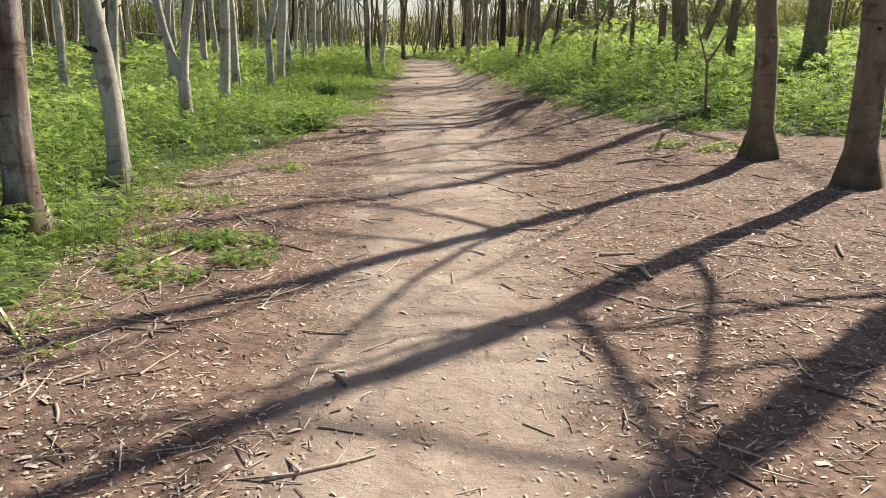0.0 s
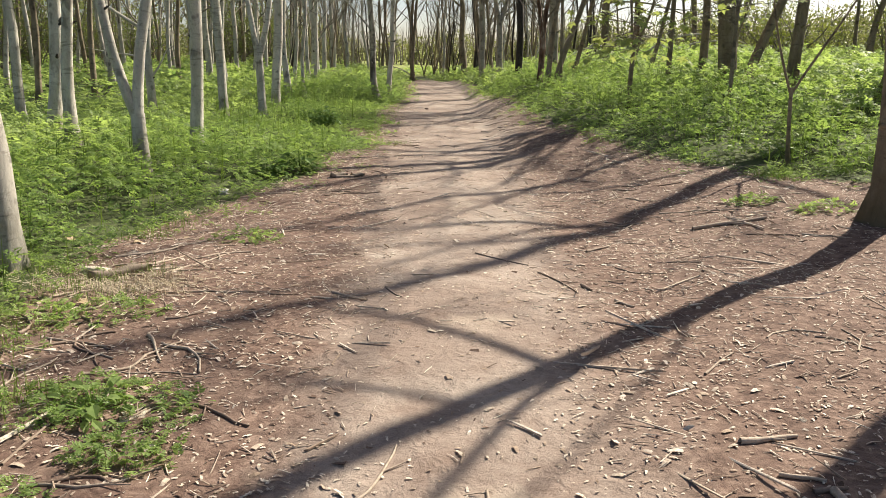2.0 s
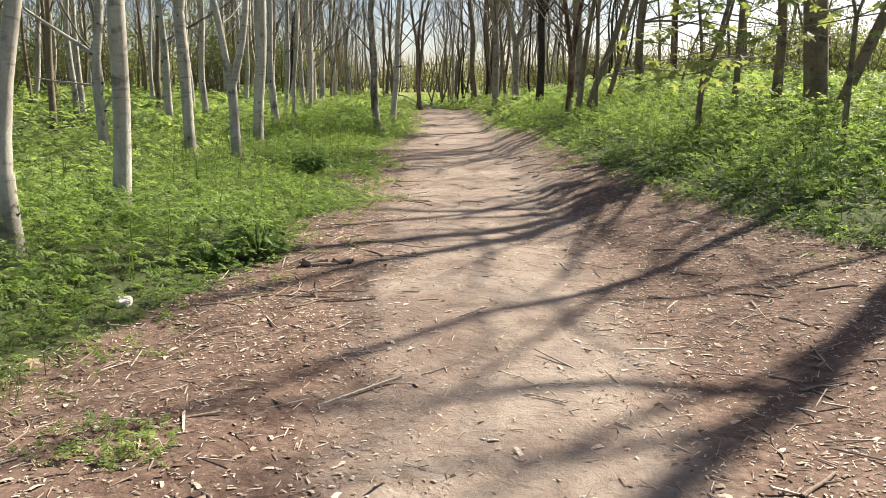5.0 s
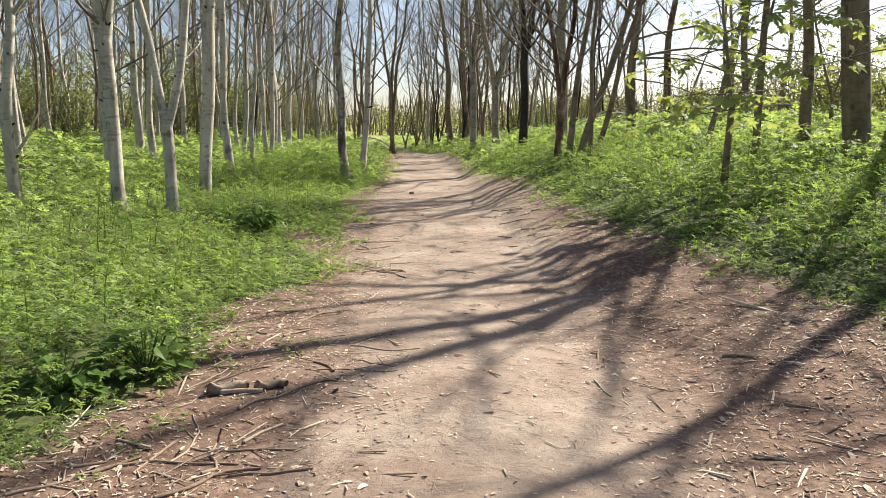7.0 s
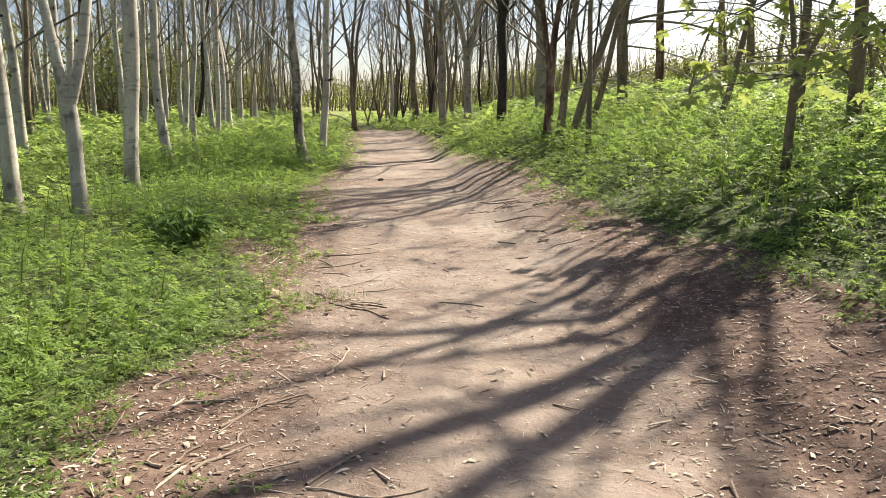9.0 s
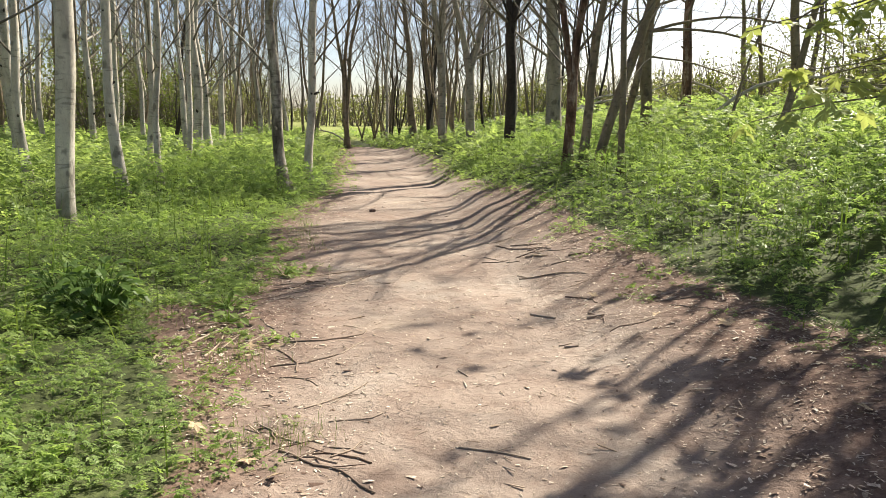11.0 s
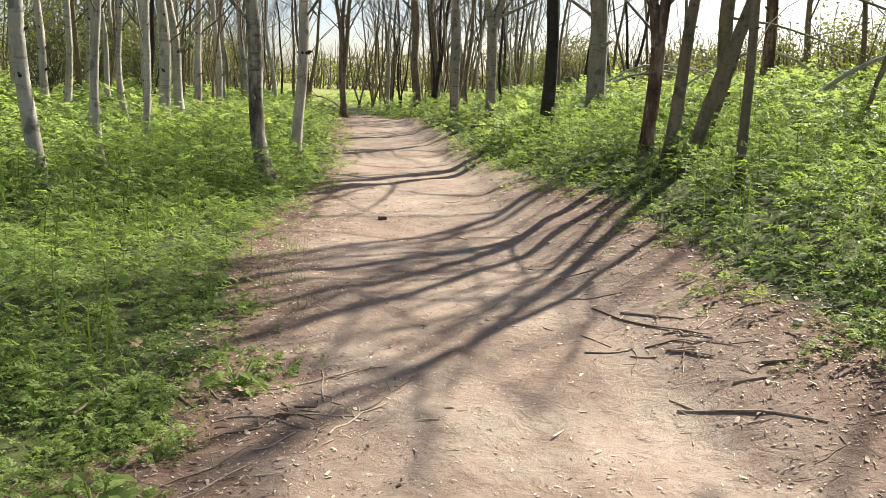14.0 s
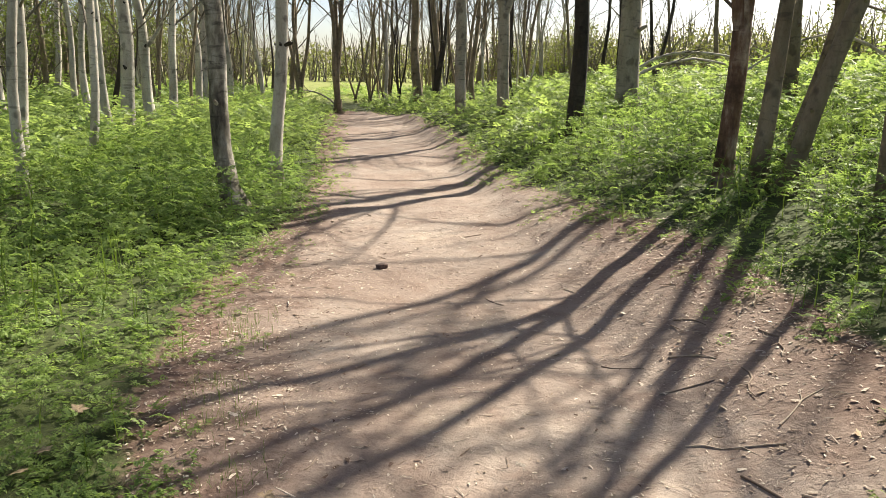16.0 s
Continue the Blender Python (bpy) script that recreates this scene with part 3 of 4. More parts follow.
# More stems between the path's end and the field
for k in range(30):
    py = rng.uniform(49, 66)
    px = rng.uniform(-12, 3)
    if outlook(px, py):
        px -= 4.6
    tree(px, py, rng.uniform(0.035, 0.075), rng.normal(0, 0.06), (GREY, DARK, GREY)[k % 3], rng.uniform(7, 10), 500 + k, 0.07, (rng.uniform(-0.2, -0.06), rng.uniform(0.05, 0.2)) if k % 2 == 0 else (), 0.3, first=0.12, limbs=11, depth=1, sides=6, spread=0.7, label="thin dark bare tree crowding the wood's edge")

# The deep grove: a few trees repeated
rng = np.random.default_rng(5)
kinds = [tree(-11.0 - 2.3 * k, 24.0 + 2.7 * (k % 3), 0.085 + 0.012 * (k % 4), 0.02 * (k % 3 - 1), PALE if k % 4 else GREY, 12, 100 + k, 0.04, limbs=13, depth=2, sides=8, first=0.14, spread=0.75, label=PALE_L if k % 4 else GREY_L) for k in range(7)]
spots = [(k.location.x, k.location.y) for k in kinds]
for gx in np.arange(-8.5, -27, -2.4):
    for gy in np.arange(9.0, 58, 2.4):
        px, py = gx + rng.uniform(-0.8, 0.8), gy + rng.uniform(-0.8, 0.8)
        if px > -9.8 and py > 18 or min(math.hypot(px - a, py - b) for a, b in spots) < 1.3 or px < -0.66 * py - 1.5:
            continue
        spots.append((px, py))
        copy_thing(kinds[int(rng.integers(7))], pose(px, py, float(height(px, py)) - 0.06, rng.uniform(-2, 2), rng.uniform(-2, 2), rng.uniform(0, 360)))


# ---- undergrowth ----


def frond(fine, pairs=(0.22, 0.45, 0.66, 0.84)):
    """A feathery compound leaf, one unit long, arching along +y."""
    v, f = [], []

    def blade(base, way, length, width):
        up = np.array((0, 0, 1.0))
        w = np.array((-way[1], way[0], 0)) * width
        n = len(v)
        v.extend([base, base + way * length * 0.45 + w + up * 0.02, base + way * length - up * 0.03, base + way * length * 0.45 - w + up * 0.02])
        f.append((n, n + 1, n + 2, n + 3))

    def arch(s):
        return np.array((0, s, 0.42 * s - 0.42 * s * s))

    for s in pairs:
        for side in (-1, 1):
            way = np.array((side * 0.86, 0.5, -0.06))
            ln = 0.5 * (1.05 - s) + 0.07
            if fine:
                blade(arch(s) + way * ln * 0.1, way, ln * 0.95, ln * 0.21)
                blade(arch(s) + way * ln * 0.35, np.array((side * 0.35, 0.93, 0.05)), ln * 0.55, ln * 0.2)
            else:
                blade(arch(s), way, ln, ln * 0.3)
    blade(arch(0.8), np.array((0, 1, -0.4)), 0.25, 0.07)
    n = len(v)
    v.extend([np.array((-0.008, -0.5, -0.25)), np.array((0.008, -0.5, -0.25)), arch(0.9), arch(0.9)])
    f.append((n, n + 1, n + 2, n + 3))
    return np.array(v, float), np.array(f)


def verge_depth(x, y):
    """Metres from the path's edge into the undergrowth."""
    return np.maximum(left_edge(y) + 0.18 * wave(x, y, 4.0, 1.0) - x, x - right_edge(y) + 0.18 * wave(x, y, 4.0, 3.0))


def grow(name, density, box, dmin, dmax, fine, size, material, label, seed, tallness=0.5, each=8):
    """Plants of several arching fronds that spring from one crown."""
    rng = np.random.default_rng(seed)
    x0, x1, y0, y1 = box
    n = int((x1 - x0) * (y1 - y0) * density / each)
    x, y = rng.uniform(x0, x1, n), rng.uniform(y0, y1, n)
    d = verge_depth(x, y)
    keep = (d > dmin) & (d < dmax)
    keep &= rng.uniform(0, 1, n) < 0.4 + 0.6 * ease(-0.1, 0.6, d) * (0.8 + 0.2 * wave(x, y, 1.7, 4.0))
    if size > 0.4:
        keep &= np.abs(x) < 0.75 * y + 3
    x, y, d = x[keep], y[keep], d[keep]
    n = len(x)
    low = (0.2 + 0.8 * ease(0.05, 1.3, d)) * np.where(x < 0, np.interp(y, (13, 17, 23.5, 26.5), (1.0, 0.5, 0.55, 1.4)), 1.0)
    mound = 0.5 + 0.5 * wave(x, y, 2.4, 0.7)
    tall = low * tallness * rng.uniform(0.55, 1.1, n) * (0.72 + 0.36 * mound)
    big = size * rng.uniform(0.75, 1.25, n) * (0.55 + 0.45 * low)
    yaw = np.repeat(rng.uniform(0, 6.28, n), each) + np.tile(np.arange(each) * 2.4, n) + rng.normal(0, 0.3, n * each)
    u = rng.uniform(0.15, 1, n * each)
    x, y, tall, big = (np.repeat(v, each) for v in (x, y, tall, big))
    out = big * (1.15 - 0.8 * u)
    px, py = x - np.sin(yaw) * out, y + np.cos(yaw) * out
    pz = height(px, py) + tall * u
    t, f = frond(fine) if fine else frond(False, (0.25, 0.5, 0.75))
    tilt = -0.35 + 0.8 * u ** 2 + rng.normal(0, 0.3, n * each)
    v, q = scatter(t, f, np.stack([px, py, pz], -1), turns_of(yaw, tilt, rng.normal(0, 0.3, n * each)), big * rng.uniform(0.7, 1.15, n * each))
    return tagged(new(name, mesh_of(name, v, q, material)), label, "undergrowth", kind="stuff")


L1 = "dense feathery bright green wild plants along the path"
LOW = "low ragged green weeds creeping over the path's edge"
grow("undergrowth", 245, (-6, -1, 3, 31), 0.0, 3.2, True, 0.13, FERN, L1, 21, 0.5)
grow("undergrowth", 250, (0.5, 9, 9, 31), 0.0, 3.4, True, 0.13, FERN, L1, 22, 0.5)
grow("edge_weeds", 230, (-4, -0.5, 0, 34), -0.3, 0.9, False, 0.075, FERN, LOW, 28, 0.14)
grow("edge_weeds", 230, (0.2, 9, 8, 34), -0.25, 0.8, False, 0.075, FERN, LOW, 29, 0.14)
grow("ground_cover", 420, (-5, -1, 13, 28), 0.05, 2.4, False, 0.075, FERN, "thick low mat of small green weeds beside the path", 36, 0.26)
grow("undergrowth", 120, (-12, -1, 8, 32), 3.0, 7.0, False, 0.2, FERN_FAR, "green undergrowth between the tree trunks", 23, 0.52)
grow("undergrowth", 120, (-3, 12, 12, 34), 3.2, 8.0, False, 0.2, FERN_FAR, "tall green undergrowth on the bank", 24, 0.58)
grow("undergrowth", 80, (-6, 6, 31, 48), -0.1, 3.4, False, 0.21, FERN_FAR, L1, 25, 0.5)
grow("undergrowth", 12, (-34, -8, 1, 58), 6.5, 33, False, 0.5, FERN_FAR, "green woodland floor plants", 26)
grow("undergrowth", 12, (6, 30, 8, 55), 6.5, 28, False, 0.5, FERN_FAR, "green plants on the open bank", 27)
grow("undergrowth", 30, (-12, -1, 32, 54), 3.0, 8.0, False, 0.32, FERN_FAR, "green undergrowth between the tree trunks", 33)
grow("undergrowth", 30, (-3, 12, 36, 54), 3.2, 8.5, False, 0.32, FERN_FAR, "tall green undergrowth on the bank", 34, 0.55)
grow("undergrowth", 14, (-14, 6, 46, 74), -9, 12, False, 0.25, FERN_FAR, "low green plants where the path leaves the wood", 35, 0.14)


def green_patch(x, y, wide, count, seed):
    """A low creeping patch of feathery weeds on bare soil."""
    rng = np.random.default_rng(seed)
    a, u = rng.uniform(0, 6.28, count), np.sqrt(rng.uniform(0, 1, count))
    px, py = x + np.cos(a) * u * wide, y + np.sin(a) * u * wide * 0.7
    z = height(px, py) + rng.uniform(0.01, 0.09, count) * (1.1 - u)
    t, f = frond(False)
    v, q = scatter(t, f, np.stack([px, py, z], -1), turns_of(rng.uniform(0, 6.28, count), rng.normal(0.1, 0.35, count), rng.normal(0, 0.3, count)), rng.uniform(0.04, 0.085, count))
    return tagged(new("weed_patch", mesh_of("weed_patch", v, q, FERN)), "low creeping patch of green weeds on bare soil", "weeds", kind="stuff")


for k, (px, py) in enumerate(((-2.01, 5.09), (-1.74, 4.84), (-1.81, 5.60), (-1.56, 5.71), (-1.34, 5.25), (-2.41, 6.77), (-2.10, 6.89), (-2.59, 5.88), (-1.86, 18.81), (-1.88, 19.29), (-1.62, 20.22), (-1.58, 17.67), (2.80, 10.18), (3.26, 9.68), (-1.77, 8.95), (-1.53, 5.67))):
    green_patch(px, py, 0.24 + 0.06 * (k % 4), 100, 700 + k)


def stalks(box, count, seed, label):
    """Thin upright flower stalks and grass blades."""
    rng = np.random.default_rng(seed)
    x, y = rng.uniform(box[0], box[1], count), rng.uniform(box[2], box[3], count)
    d = verge_depth(x, y)
    keep = d > 0.1
    x, y, d = x[keep], y[keep], d[keep]
    n = len(x)
    t = np.array(((-0.012, 0, 0), (0.012, 0, 0), (0.014, 0.06, 0.6), (-0.004, 0.06, 0.6), (0.014, 0.06, 0.6), (-0.004, 0.06, 0.6), (0.002, 0.2, 1.0), (0.0, 0.2, 1.0)), float)
    v, f = scatter(t, np.array(((0, 1, 2, 3), (5, 4, 6, 7))), np.stack([x, y, height(x, y)], -1), turns_of(rng.uniform(0, 6.28, n), rng.normal(0, 0.2, n)), rng.uniform(0.3, 0.6, n) * (0.45 + 0.55 * ease(0, 1.2, d)))
    tagged(new("grass_stalks", mesh_of("grass_stalks", v, f, GRASS)), label, "grass", kind="stuff")


stalks((-6, -1, 1, 34), 1500, 61, "thin grass blades among the wild plants")
stalks((0.4, 8, 9, 34), 2600, 62, "thin upright green stalks on the bank")

# ---- saplings with broad leaves ----


def palmate():
    """A five-lobed leaf, one unit long."""
    v, f = [(0, 0.3, 0.0)], []
    lobes = ((-2.0, 0.42), (-1.0, 0.62), (0.0, 0.72), (1.0, 0.62), (2.0, 0.42))
    for a, ln in lobes:
        n = len(v)
        c, s = math.cos(a), math.sin(a)
        for side, out in ((-0.17, 0.5), (0.0, 1.0), (0.17, 0.5)):
            u = ln * out
            v.append((s * u + c * side, 0.3 + c * u - s * side, -0.22 * u * u))
        f.append((0, n, n + 1, n + 2))
    n = len(v)
    v += [(-0.012, 0, 0), (0.012, 0, 0), (0.012, 0.3, 0), (-0.012, 0.3, 0)]
    f.append((n, n + 1, n + 2, n + 3))
    return np.array(v, float), np.array(f)


def sapling(x, y, r, seed, tall, forkz, slopes, count, size, label, low=0.75):
    """A young broad-leaved tree: a thin forked stem, wide shoots, and large lobed leaves that hang in tiers."""
    rng = np.random.default_rng(seed)
    ob = new("sapling")
    ob.location = (x, y, float(height(x, y)) - 0.04)
    stem = Tubes()
    p = wander(rng, (0, 0, 0), (0.0, 0, 1), forkz, 6, 0.012)
    stem.add(p, np.linspace(r * 1.25, r, len(p)), 8)
    part("trunk", stem.mesh("trunk", GREY), ob)
    tips, twigs = [], Tubes()
    for s in slopes:
        q = wander(rng, p[-1], (s, rng.uniform(-0.15, 0.15), 1), (tall - forkz) * math.hypot(1, s), 12, 0.05, 0.07)
        t = Tubes()
        t.add(q, np.linspace(r * 0.75, 0.006, len(q)), 7)
        part("stem", t.mesh("stem", GREY), ob)
        for k in range(13):
            i = int(rng.integers(0, 8))
            a = rng.uniform(0, 6.28)
            ln = rng.uniform(0.6, 1.7)
            w = wander(rng, q[i], (math.cos(a), math.sin(a), rng.uniform(-0.25, 0.25)), ln, 5, 0.1, -0.02)
            twigs = Tubes()
            twigs.add(w, np.linspace(0.009, 0.003, len(w)), 4)
            part("shoot", twigs.mesh("shoot", TWIG), ob)
            tips += [w[2], w[3], w[4], w[5], w[5]]
    for k in range(5):
        a = rng.uniform(0, 6.28)
        i = int(rng.integers(3, 6))
        if p[i][2] < low:
            continue
        w = wander(rng, p[i], (math.cos(a), math.sin(a), 0.3), rng.uniform(0.5, 1.2), 5, 0.1, -0.02)
        twigs = Tubes()
        twigs.add(w, np.linspace(0.009, 0.003, len(w)), 4)
        part("shoot", twigs.mesh("shoot", TWIG), ob)
        tips += [w[3], w[4], w[5]]
    v, f = palmate()
    leaf = mesh_of("leaf", v * size, f, SYCAMORE)
    for k in range(count):
        at = tips[int(rng.integers(len(tips)))]
        one = part("leaf", leaf, ob)
        one.location = [float(c) for c in at + rng.normal(0, 0.06, 3)]
        one.rotation_euler = (rng.uniform(-1.0, 0.0), rng.uniform(-0.4, 0.4), rng.uniform(0, 6.28))
        one.scale = [float(rng.uniform(0.6, 1.2))] * 3
    return tagged(ob, label, "sapling", "young broad-leaved trees")


sapling(3.2, 18.1, 0.04, 3, 3.3, 1.1, (-0.16, 0.4), 235, 0.18, "young tree with fresh yellow-green lobed leaves on the bank")
sapling(4.55, 20.6, 0.05, 4, 5.8, 2.5, (-0.35, 0.3, 0.0), 130, 0.16, "tall leafy young tree with pale green leaves on the bank", 2.4)
sapling(4.4, 16.0, 0.03, 6, 3.4, 1.7, (0.25, -0.3), 32, 0.17, "thin leafy sapling overhanging the green bank", 1.6)
sapling(6.6, 22.5, 0.035, 7, 3.8, 0.8, (-0.3, 0.3), 120, 0.15, "young leafy sapling on the open bank")

# ---- shrubs and far woods ----


def shrub(x, y, tall, wide, seed, stems, leaves, size, material, label):
    rng = np.random.default_rng(seed)
    ob = new("shrub")
    ob.location = (x, y, float(height(x, y)) - 0.05)
    tips, tubes = [], Tubes()
    for k in range(stems):
        a = rng.uniform(0, 6.28)
        s = rng.uniform(0.1, 1.0) * wide / tall
        q = wander(rng, (rng.normal(0, 0.12), rng.normal(0, 0.12), 0), (math.cos(a) * s, math.sin(a) * s, 1), tall * rng.uniform(0.6, 1.05), 8, 0.1)
        tubes.add(q, np.linspace(rng.uniform(0.015, 0.035), 0.006, len(q)), 5)
        tips += list(q[2:])
        split(rng, tubes, q, 0.02, tall * 0.5, 1, 3, tips)
    part("branchwork", tubes.mesh("branchwork", TWIG), ob, "many thin brown stems")["kind"] = "stuff"
    v, f = rhomb_leaves(rng, tips, leaves, size, 0.16)
    part("foliage", mesh_of("foliage", v, f, material), ob)
    return tagged(ob, label, "shrub", "woodland shrubs")


def thicket(first, spots, rng):
    for px, py in spots:
        copy_thing(first, pose(px, py, float(height(px, py)) - 0.05, 0, 0, rng.uniform(0, 360)))


rng = np.random.default_rng(77)
D_L = "dense dark green leafy shrub behind the tree trunks"
B_L = "budding shrub with sparse yellow-green leaves beyond the bank"
dense = [shrub(-11.0, 42.5, 4.2, 2.0, 1, 22, 1500, 0.12, SHRUB, D_L), shrub(-14.0, 39.0, 3.4, 1.8, 2, 20, 1300, 0.12, SHRUB, D_L), shrub(-12.5, 47.0, 5.0, 2.2, 3, 22, 1500, 0.12, SHRUB, D_L)]
budding = [shrub(9.0, 27.0, 2.3, 1.5, 4, 11, 800, 0.09, BUDS, B_L), shrub(10.5, 31.0, 2.6, 1.6, 5, 11, 900, 0.09, BUDS, B_L), shrub(8.2, 34.5, 2.0, 1.5, 6, 10, 700, 0.09, BUDS, B_L)]
for k in range(20):
    thicket(dense[k % 3], [(-15.5 - rng.uniform(0, 9) * (k % 2) - k * 0.35, 25 + k * 1.6 + rng.uniform(-1, 1))], rng)
for k in range(9):
    thicket(dense[k % 3], [(-9.0 - rng.uniform(0, 6), 48 + rng.uniform(0, 9))], rng)
for k in range(34):
    thicket(budding[k % 3], [(8.5 + rng.uniform(0, 11), 20 + k * 0.95 + rng.uniform(-1, 1))], rng)
for k in range(10):
    thicket(budding[k % 3], [(3.0 + rng.uniform(0, 7), 44 + rng.uniform(0, 14))], rng)


bare = [shrub(-6.0, 53.0, 3.2, 1.6, 8, 14, 200, 0.07, BUDS, "leafless brown thicket of thin stems at the wood's edge"), shrub(4.0, 50.0, 3.0, 1.6, 9, 13, 220, 0.07, BUDS, "leafless brown thicket of thin stems at the wood's edge")]
for k in range(30):
    py = rng.uniform(48, 66)
    px = rng.uniform(-16, 12)
    if not outlook(px, py) and abs(px - np.interp(py, (48, 66), (-2.5, -6.5))) > 2.4:
        thicket(bare[k % 2], [(px, py)], rng)


def hedge(seed, tall, length, leaves, material, label, x, y, turn):
    """A far line of woodland: stems and a ragged leafy mass."""
    rng = np.random.default_rng(seed)
    ob = new("hedgerow")
    ob.matrix_basis = pose(x, y, -0.1, 0, 0, turn)
    tubes = Tubes()
    for k in range(int(length * 5)):
        q = wander(rng, (rng.uniform(-length / 2, length / 2), rng.normal(0, 1.5), 0), (rng.normal(0, 0.15), 0, 1), tall * rng.uniform(0.8, 1.3), 6, 0.1)
        tubes.add(q, np.linspace(rng.uniform(0.03, 0.1), 0.015, len(q)), 4)
    part("branchwork", tubes.mesh("branchwork", TWIG), ob)["kind"] = "stuff"
    u = rng.uniform(-length / 2, length / 2, leaves)
    crest = tall * (0.72 + 0.2 * np.sin(u * 0.31 + seed) + 0.13 * np.sin(u * 0.83 + 2 * seed) + 0.08 * np.sin(u * 2.3))
    at = np.stack([u, rng.normal(0, 1.8, leaves), crest * rng.uniform(0.0, 1.0, leaves) ** 0.7], -1)
    t = np.array(((0, 0, 0), (-0.4, 0.5, 0.06), (0, 1, -0.08), (0.4, 0.5, 0.06)), float)
    v, f = scatter(t, np.array(((0, 1, 2, 3),)), at, turns_of(rng.uniform(0, 6.28, leaves), rng.uniform(-1.2, 1.2, leaves), rng.uniform(-0.8, 0.8, leaves)), rng.uniform(0.5, 1.1, leaves) * 0.27)
    part("foliage", mesh_of("foliage", v, f, material), ob)
    return tagged(ob, label, "hedgerow", "far hedgerows")


H_L = "distant dark olive hedgerow and trees beyond the field"
E_L = "olive-brown thicket closing the far side of the wood"
hedge(1, 4.2, 90, 24000, OLIVE, H_L, 0, 112, 4)
hedge(7, 3.6, 44, 9000, OLIVE, H_L, 14, 90, -8)
hedge(8, 4.4, 40, 12000, OLIVE, H_L, -32, 88, 6)
hedge(2, 5.5, 70, 22000, OLIVE, H_L, 48, 82, -38)
hedge(3, 4.2, 46, 26000, OLIVE, "budding hedgerow at the far side of the bank", 25, 46, -72)
hedge(6, 4.2, 38, 16000, OLIVE, "budding hedgerow at the far side of the bank", 24, 68, -28)
hedge(4, 7.0, 50, 18000, OLIVE, E_L, -33, 62, 25)
hedge(5, 7.0, 60, 20000, OLIVE, E_L, -36, 32, 80)

# ---- things lying on the ground ----


def rests(x, y):
    return float(height(x, y))


def stick(x, y, length, angle, r, kinked=0.35):
    """A dead stick that lies along the ground."""
    rng = np.random.default_rng(int(abs(x * 131 + y * 977)) + 7)
    r = r * (0.7 if y < 15 else 0.5)
    n = max(5, int(length / 0.06))
    a = radians(angle) + np.cumsum(rng.normal(0, kinked / n, n)) * 1.5
    s = length / (n - 1)
    px = np.concatenate([[0], np.cumsum(np.cos(a))[:-1] * s])
    py = np.concatenate([[0], np.cumsum(np.sin(a))[:-1] * s])
    pz = height(x + px, y + py) - rests(x, y) + r * 0.65
    t = Tubes()
    t.add(np.stack([px, py, pz], -1), r * np.linspace(1.0, 0.62, n) * rng.uniform(0.85, 1.15, n), 6)
    if length > 0.25:
        i = n // 2
        w = a[i] + rng.choice((-0.7, 0.7))
        m = length * 0.25
        q = np.array([(px[i] + math.cos(w) * m * u, py[i] + math.sin(w) * m * u, pz[i] + 0.01 * u) for u in (0, 0.5, 1)])
        t.add(q, (r * 0.6, r * 0.45, r * 0.3), 5)
    ob = new("stick", t.mesh("stick", STICK))
    ob.location = (x, y, rests(x, y))
    thick = "thick broken brown stick" if r > 0.015 else "thin dry brown stick"
    return tagged(ob, thick + " lying on the bare earth", "stick", "fallen sticks")


def root(x, y, length, angle, r):
    """A surface root, half sunk in the soil."""
    ob = stick(x, y, length, angle, r, 0.9)
    ob.name = "tree_root"
    ob.location.z -= r * 0.75
    return tagged(ob, "worn grey-brown tree root showing through the soil", "root", "surface roots")


stick(-0.59, 2.45, 0.41, 29, 0.012)
stick(-1.34, 3.35, 0.31, 62, 0.010)
stick(-0.74, 4.00, 0.25, -11, 0.012)
stick(-0.47, 2.84, 0.18, 0, 0.010)
stick(-0.47, 3.35, 0.15, -49, 0.016)
stick(1.90, 4.34, 0.26, -23, 0.013)
stick(1.67, 3.62, 0.26, -97, 0.008)
stick(1.58, 3.30, 0.34, -33, 0.012)
stick(2.26, 5.83, 0.11, -42, 0.030)
stick(2.70, 5.40, 0.25, -108, 0.020)
stick(0.06, 5.06, 0.22, -83, 0.010)
stick(0.35, 4.03, 0.09, -9, 0.010)
stick(0.33, 2.97, 0.15, -39, 0.008)
stick(0.50, 3.05, 0.15, -76, 0.006)
stick(0.92, 2.78, 0.35, -62, 0.010)
stick(0.93, 4.63, 0.64, -47, 0.010)
stick(-1.58, 3.06, 0.16, -52, 0.012)
stick(-1.08, 2.76, 0.27, 63, 0.008)
stick(-1.02, 4.34, 0.38, 82, 0.010)
stick(-1.47, 5.47, 0.37, 68, 0.010)
stick(1.08, 5.40, 0.26, 10, 0.020)
stick(1.13, 5.13, 0.16, -27, 0.016)
stick(1.27, 5.00, 0.22, -94, 0.024)
stick(1.02, 4.84, 0.16, -43, 0.020)
stick(1.20, 5.00, 0.13, 19, 0.016)
stick(-1.52, 5.42, 0.44, 62, 0.010)
stick(-1.75, 5.15, 0.48, 83, 0.010)
stick(-1.04, 4.43, 0.44, 58, 0.012)
stick(-0.40, 4.97, 0.42, 58, 0.010)
stick(1.16, 6.13, 0.35, 46, 0.010)
stick(-1.71, 6.54, 0.41, -59, 0.014)
stick(2.01, 9.38, 0.70, 8, 0.030)
stick(0.97, 8.59, 0.29, 42, 0.016)
stick(0.10, 8.60, 0.50, -46, 0.010)
stick(0.54, 8.08, 0.57, -65, 0.010)
stick(0.80, 7.73, 0.12, -55, 0.020)
stick(0.97, 7.42, 0.17, -68, 0.016)
stick(-1.24, 7.32, 0.19, 19, 0.012)
stick(-0.86, 7.48, 0.33, -35, 0.014)
